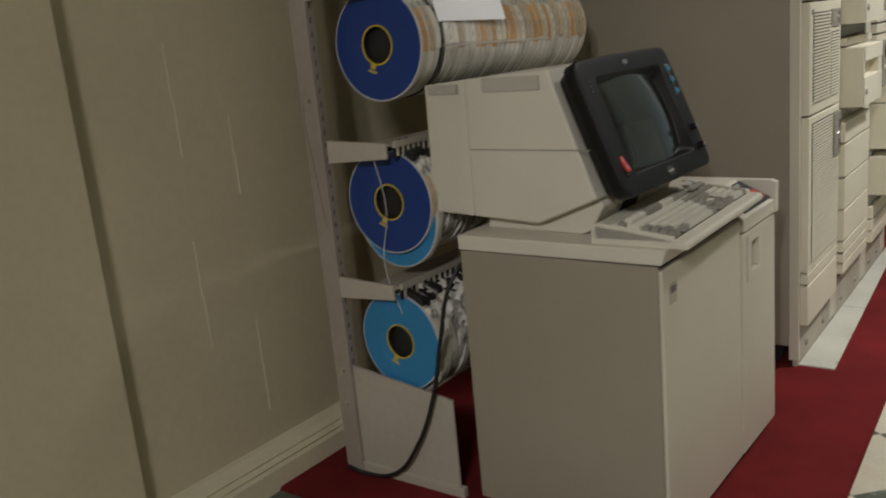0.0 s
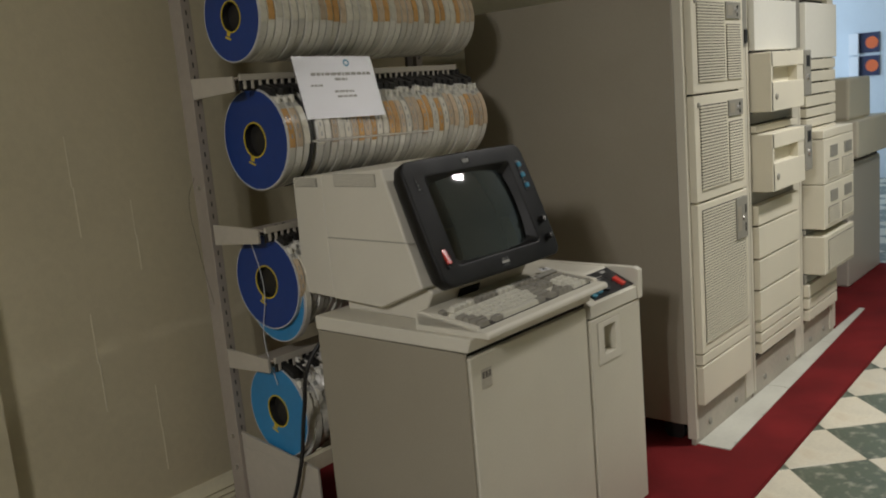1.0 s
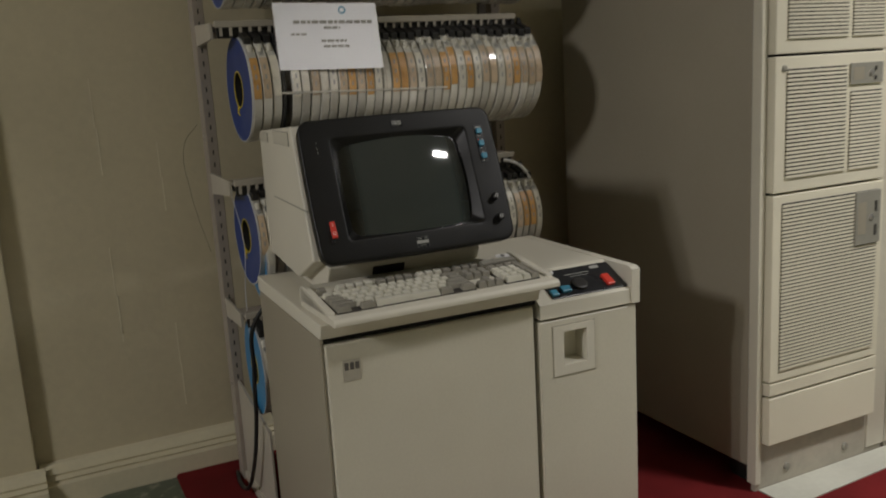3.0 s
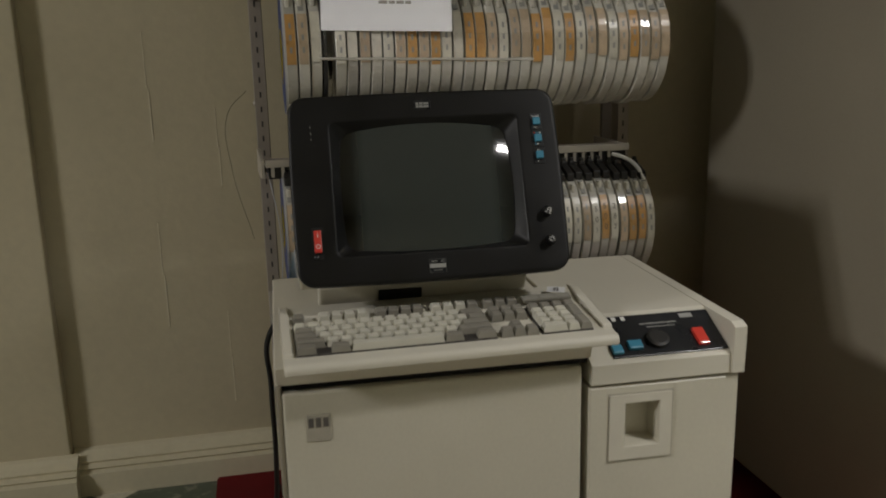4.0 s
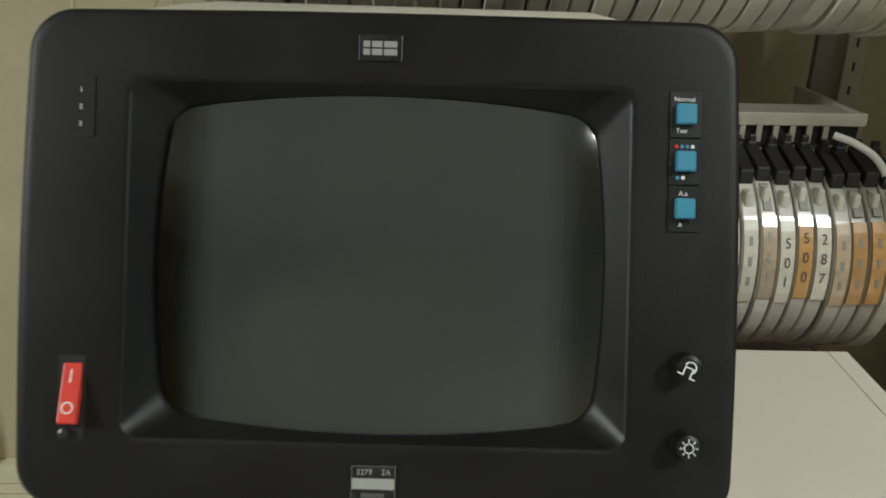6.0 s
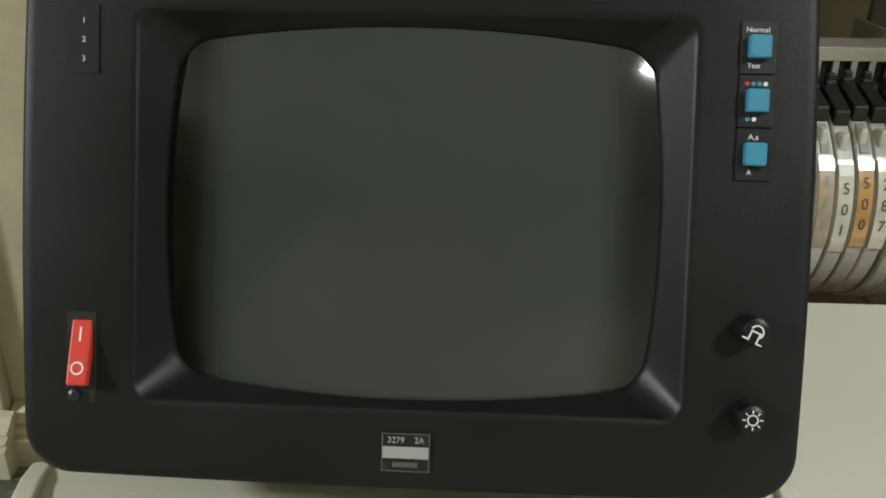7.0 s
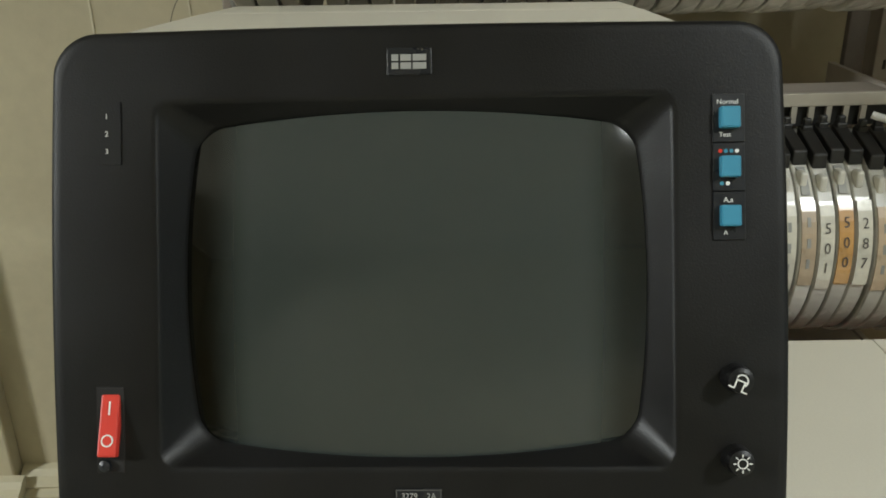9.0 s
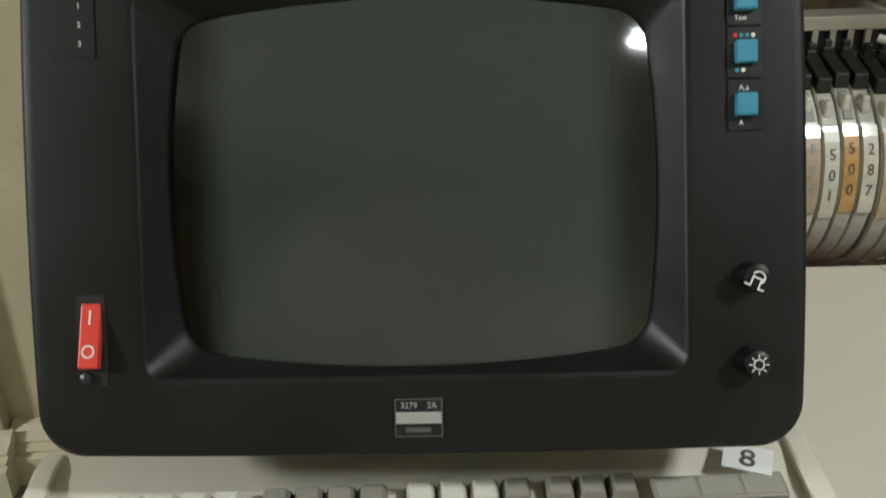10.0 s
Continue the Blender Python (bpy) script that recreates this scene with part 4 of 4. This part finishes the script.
def shell(i, label):
    y0, y1 = CB_[i], CB_[i + 1]
    e = thing("rack_cabinet", ((CX - 1.08) / 2, (y0 + y1) / 2, 0), label, "computer cabinet", GRP)
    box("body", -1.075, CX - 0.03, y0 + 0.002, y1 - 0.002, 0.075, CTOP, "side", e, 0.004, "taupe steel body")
    bm = bmesh.new()
    add_box(bm, CX - 0.030, CX, y0 + 0.002, y0 + 0.022, 0.03, CTOP, 0.002)
    add_box(bm, CX - 0.030, CX, y1 - 0.075, y1 - 0.002, 0.03, CTOP, 0.002)
    add_box(bm, CX - 0.030, CX, y0 + 0.022, y1 - 0.075, CTOP - 0.018, CTOP, 0.002)
    part("front_frame", bm, "beige", e, "beige front frame")
    box("back_panel", CX - 0.0302, CX - 0.022, y0 + 0.022, y1 - 0.075, 0.14, CTOP - 0.018, "gap", e)
    box("kick_plate", CX - 0.02, CX - 0.006, y0 + 0.006, y1 - 0.006, 0.004, 0.142, "plinth", e, 0.002, "grey kick plate")
    for yy in (y0 + 0.12, y1 - 0.16):
        turned("bolt", [(0.011, 0), (0.010, 0.006), (0, 0.008)], "greyp", e, pose(CX - 0.006, yy, 0.055, 0, 90, 0), 12)
    for yy in (y0 + 0.05, y1 - 0.05):
        for xx in (-1.0, -0.33):
            turned("castor", [(0.035, -0.012), (0.038, -0.008), (0.038, 0.008), (0.035, 0.012)], "hook", e, pose(xx, yy, 0.038, 90, 0, 0), 18)
    return e, y0, y1


def louvre(parent, x, y0, y1, z0, z1, n):
    v = box("grille", x + 0.0003, x + 0.0016, y0, y1, z0, z1, "louvre_dark", parent, 0, "dark grille with slats")
    h_ = (z1 - z0) / n
    tagged(boxes("slats", [(x + 0.001, x + 0.005, y0, y1, z0 + h_ * k, z0 + h_ * (k + 0.62)) for k in range(n)], "cream", v), kind="stuff")


def latchbox(parent, x, y0, y1, z0, z1):
    q = box("latch_plate", x, x + 0.006, y0, y1, z0, z1, "greyp", parent, 0.001, "grey latch plate")
    ym, zm = y0 + 0.62 * (y1 - y0), (z0 + z1) / 2
    box("latch_slot", x + 0.0055, x + 0.0068, y0 + 0.08 * (y1 - y0), y0 + 0.4 * (y1 - y0), z0 + 0.2 * (z1 - z0), z1 - 0.2 * (z1 - z0), "side", q)
    turned("lock", [(0.008, 0), (0.007, 0.004), (0, 0.005)], "metal", q, pose(x + 0.006, ym, zm, 0, 90, 0), 12)
    boxes("latch_marks", [(x + 0.0055, x + 0.0075, ym + 0.012, ym + 0.02, z0 + 0.15 * (z1 - z0), z0 + 0.35 * (z1 - z0)), (x + 0.0055, x + 0.0075, ym + 0.012, ym + 0.02, z0 + 0.6 * (z1 - z0), z0 + 0.8 * (z1 - z0))], "hook", q)


PXF = CX + 0.022
e, y0, y1 = shell(0, "tall beige computer rack with three louvred drive doors")
for za, zb in ((1.135, 1.440), (0.802, 1.129)):
    d = box("drive_door", CX - 0.02, PXF, y0 + 0.024, y1 - 0.078, za, zb, "cream", e, 0.003, "cream louvred drive door")
    louvre(d, PXF, 2.927, 3.135, za + 0.035, zb - 0.03, 27)
    louvre(d, PXF, 3.151, 3.267, za + 0.035, zb - 0.095, 21)
    latchbox(d, PXF, 3.145, 3.264, zb - 0.078, zb - 0.026)
    turned("lock", [(0.008, 0), (0.007, 0.004), (0, 0.005)], "greyp", d, pose(PXF, 2.918, zb - 0.028, 0, 90, 0), 12)
d = box("drive_door", CX - 0.02, PXF, y0 + 0.024, y1 - 0.078, 0.315, 0.796, "cream", e, 0.003, "cream louvred drive door")
louvre(d, PXF, 2.920, 3.269, 0.345, 0.775, 46)
latchbox(d, PXF + 0.004, 3.178, 3.271, 0.635, 0.775)
box("filler_panel", CX - 0.02, PXF, y0 + 0.024, y1 - 0.078, 0.278, 0.311, "cream", e, 0.002)
box("filler_panel", CX - 0.02, PXF, y0 + 0.024, y1 - 0.078, 0.143, 0.272, "cream", e, 0.003)
box("control_box", CX - 0.002, CX + 0.012, 3.290, 3.357, 1.272, 1.448, "greyp", e, 0.002, "grey control strip")
box("handle", CX + 0.012, CX + 0.018, 3.326, 3.347, 1.285, 1.33, "hook", e, 0.002)


def strips(e, y0, y1, cuts, mt="cream", x=None):
    for a, b in zip(cuts, cuts[1:]):
        box("filler_panel", CX - 0.02, x or PXF, y0 + 0.026, y1 - 0.08, b + 0.004, a - 0.003, mt, e, 0.002)


e, y0, y1 = shell(1, "tall beige computer rack with two tape cartridge drives")
box("blank_panel", CX - 0.02, PXF, y0 + 0.026, y1 - 0.08, 1.258, 1.432, "white_panel", e, 0.002, "plain white panel")
for zb in (1.046, 0.767):
    zt = zb + 0.203
    xf = CX + 0.075
    ya, yb = y0 + 0.032, y1 - 0.09
    d = prism("cartridge_drive", [(CX - 0.02, zb), (xf, zb), (xf, zb + 0.098), (xf - 0.035, zb + 0.098), (xf - 0.035, zt - 0.052), (xf, zt - 0.052), (xf, zt), (CX - 0.02, zt)], ya, yb - 0.075, "cream", e, 0.002, "cream cartridge drive with open slot")
    box("slot_wedge", CX, xf - 0.002, yb - 0.140, yb - 0.076, zb + 0.002, zt - 0.002, "cream", d, 0.002)
    box("slot_wedge", CX, xf, ya - 0.002, ya + 0.014, zb + 0.002, zt - 0.002, "cream", d, 0.002)
    cp = box("control_strip", CX, xf + 0.004, yb - 0.075, yb, zb + 0.035, zt, "greyp", d, 0.003, "grey control strip")
    box("display_window", xf + 0.003, xf + 0.006, yb - 0.055, yb - 0.02, zt - 0.06, zt - 0.02, "hook", cp)
    turned("dial", [(0.012, 0), (0.010, 0.006), (0, 0.007)], "metal", cp, pose(xf + 0.004, yb - 0.04, zt - 0.10, 0, 90, 0), 14)
    turned("lock", [(0.012, 0), (0.010, 0.004), (0, 0.005)], "greyp", d, pose(xf, ya + 0.045, zb + 0.05, 0, 90, 0), 14)
box("recess_strip", CX - 0.02, CX - 0.004, y0 + 0.026, y1 - 0.08, 1.006, 1.043, "greyp", e)
strips(e, y0, y1, (1.002, 0.971))
box("recess_strip", CX - 0.02, CX - 0.004, y0 + 0.026, y1 - 0.08, 0.72, 0.765, "greyp", e)
strips(e, y0, y1, (0.720, 0.643, 0.522, 0.407, 0.292, 0.250, 0.210, 0.168))
box("control_box", CX - 0.002, CX + 0.012, y1 - 0.072, y1 - 0.01, 1.262, 1.445, "greyp", e, 0.002, "grey control strip")
e, y0, y1 = shell(2, "tall beige computer rack with slatted panels and disk boxes")
box("blank_panel", CX - 0.02, PXF, y0 + 0.026, y1 - 0.03, 1.218, 1.432, "white_panel", e, 0.002, "plain white panel")
strips(e, y0, y1 + 0.03, (1.216, 1.170, 1.122, 1.074, 1.026, 0.985, 0.945, 0.905))
for za, zb, kind_ in ((0.722, 0.900, 1), (0.541, 0.719, 1), (0.354, 0.512, 2)):
    xf = CX + 0.085
    d = box("disk_unit", CX - 0.02, xf, y0 + 0.034, y1 - 0.02, za, zb, "cream", e, 0.003, "cream projecting disk unit")
    if kind_ == 1:
        ym = (y0 + y1) / 2
        for a, b in ((y0 + 0.06, ym - 0.005), (ym + 0.02, y1 - 0.035)):
            louvre(d, xf, a + 0.02, b, za + 0.018, za + 0.085, 7)
            box("unit_window", xf, xf + 0.003, a + 0.05, b - 0.02, zb - 0.075, zb - 0.03, "greyp", d)
    else:
        louvre(d, xf, y0 + 0.075, y1 - 0.04, za + 0.015, zb - 0.02, 14)
box("unit_header", CX, CX + 0.083, y0 + 0.034, y1 - 0.02, 0.903, 0.935, "cream", e, 0.003)
box("recess_strip", CX - 0.02, CX + 0.01, y0 + 0.026, y1 - 0.04, 0.516, 0.537, "greyp", e)
box("recess_strip", CX - 0.02, CX + 0.01, y0 + 0.026, y1 - 0.04, 0.315, 0.350, "greyp", e)
strips(e, y0, y1 + 0.03, (0.312, 0.255, 0.205, 0.155))

for ob in [o for o in scene.objects if o.name.startswith("rack_cabinet")]:
    ob.scale = (1, 1, 1.01)

# floor plates in front of the cabinets
for a, b in ((2.885, 3.515), (3.520, 4.140), (4.145, 4.76)):
    bm = bmesh.new()
    loft(bm, [[(x, y, z) for x, y in ((CX - 0.004, a), (-0.130 - 0.045 * (a - 2.885), a), (-0.130 - 0.045 * (b - 2.885), b), (CX - 0.004, b))] for z in (0.010, 0.0135)], True, True)
    p = part("floor_plate", bm, "plate")
    tagged(p, "pale grey steel floor plate below the cabinets, on carpet", "floor plate", "floor plates")

# ---- far end ----
fm = thing("cooler_cabinet", (-0.62, 5.5, 0), "grey-beige two-part cabinet standing on red carpet", "cabinet")
box("lower_body", -1.0, -0.40, 5.17, 5.80, 0.01, 0.672, "fridge", fm, 0.01)
box("seam", -0.99, -0.415, 5.18, 5.79, 0.672, 0.70, "gap", fm)
box("upper_body", -1.0, -0.355, 5.19, 5.80, 0.700, 0.90, "cream", fm, 0.012)
box("hood", -1.0, -0.40, 5.19, 5.60, 0.90, 1.12, "cream", fm, 0.015)
box("handle", -0.48, -0.445, 5.158, 5.17, 0.47, 0.60, "hook", fm, 0.003)
sl = thing("slatted_panel", (-1.29, 5.83, 1.45), "brown upright wooden slats fixed on the wall", "wall panel")
for k in range(5):
    box("slat", WALL, WALL + 0.022, 5.66 + 0.068 * k, 5.70 + 0.068 * k, 1.45, 2.5, "slat_wood", sl, 0.003)
for i, zc in enumerate((1.375, 1.145)):
    po = box("poster", -1.69, -1.43, 9.985, 9.997, zc - 0.1, zc + 0.1, "navy")
    tagged(po, "small dark blue printed poster with orange spot", "poster", "posters on the far wall")
    turned("spot", [(0.06, 0), (0.06, 0.001), (0, 0.001)], "orange", po, pose(-1.50, 9.985, zc, 90, 0, 0), 24)
    box("curled_sheet", -1.71, -1.62, 9.95, 9.984, zc - 0.11, zc + 0.1, "paper", po, 0, "curling white sheet")

# ---- ceiling lights ----
for fx, fy, half, thick, long_, watts, tip, wide in FIXTURES:
    e = thing("ceiling_light", (fx, fy, CEIL - 0.02), "white fluorescent ceiling light with two bare tubes", "ceiling light", "ceiling lights")
    box("housing", fx - half - 0.07, fx + half + 0.07, fy - long_ / 2 - 0.06, fy + long_ / 2 + 0.06, CEIL - 0.045, CEIL, "paper", e, 0.006)
    for k in (-1, 1):
        for end in (-1, 1):
            yy = fy + (long_ / 2 + 0.02) * end
            box("tube_holder", fx + half * k - 0.014, fx + half * k + 0.014, yy - 0.012, yy + 0.012, CEIL - 0.115, CEIL - 0.044, "paper", e, 0.003)

# ---- floor ----
bm = bmesh.new()
CO = [(WALL, 1.537), (0.072, 1.537), (-0.035, 5.85), (WALL, 5.85)]
loft(bm, [[(x, y, z) for x, y in CO] for z in (-0.003, 0.010)])
bmesh.ops.bevel(bm, geom=[e for e in bm.edges if e.verts[0].co.z > 0 and e.verts[1].co.z > 0], offset=0.004, segments=2, affect="EDGES")
tagged(part("carpet", bm, "carpet"), "red carpet strip under the machines", "carpet", kind="structure")
S = 0.25
D = S * math.sqrt(2)
fl = thing("floor", (1, 2, 0), "worn cream and green checkered tile floor laid diagonally", "floor", kind="structure")


def tile_mesh(s):
    bm = bmesh.new()
    h_ = s / 2 - 0.0008
    loft(bm, [[(sx * (h_ - a), sy * (h_ - a), z) for sx, sy in ((-1, -1), (1, -1), (1, 1), (-1, 1))] for a, z in ((0, -0.004), (0, -0.0005), (0.0008, 0.0))])
    bmesh.ops.rotate(bm, cent=(0, 0, 0), matrix=Matrix.Rotation(math.pi / 4, 3, "Z"), verts=bm.verts)
    bmesh.ops.recalc_face_normals(bm, faces=bm.faces)
    me = bpy.data.meshes.new("tile")
    bm.to_mesh(me)
    bm.free()
    return me


TILES = []
for mt in ("tile_light", "tile_green"):
    me = tile_mesh(S)
    me.materials.append(M[mt])
    TILES.append(me)
far_v = ([], [])
TX, TY = 0.063, 3.04
for i in range(-45, 45):
    for j in range(-45, 60):
        x, y = TX + (i + j) * D / 2, TY + (j - i) * D / 2
        if x < WALL - 0.1 and y < 6.2 or not (-3.45 < x < XR + 0.1 and Y0 - 0.1 < y < Y1 + 0.1):
            continue
        if x < -0.2 and 1.8 < y < 5.6:
            continue
        k = i % 2 ^ j % 2
        if -0.2 < x < 0.95 and 1.9 < y < 5.2 or (x < -0.2 and 1.0 < y < 1.8):
            ob = new("tile", TILES[k])
            ob.location = (x, y, 0)
            ob.parent = fl
            ob.matrix_parent_inverse = fl.matrix_basis.inverted()
        else:
            far_v[k].append((x, y))
for k in (0, 1):
    bm = bmesh.new()
    h_ = D / 2 - 0.0011
    for x, y in far_v[k]:
        bm.faces.new([bm.verts.new((x + a * h_, y + b * h_, 0)) for a, b in ((1, 0), (0, 1), (-1, 0), (0, -1))])
    tagged(part("tiles", bm, ("tile_light", "tile_green")[k], fl), kind="stuff")
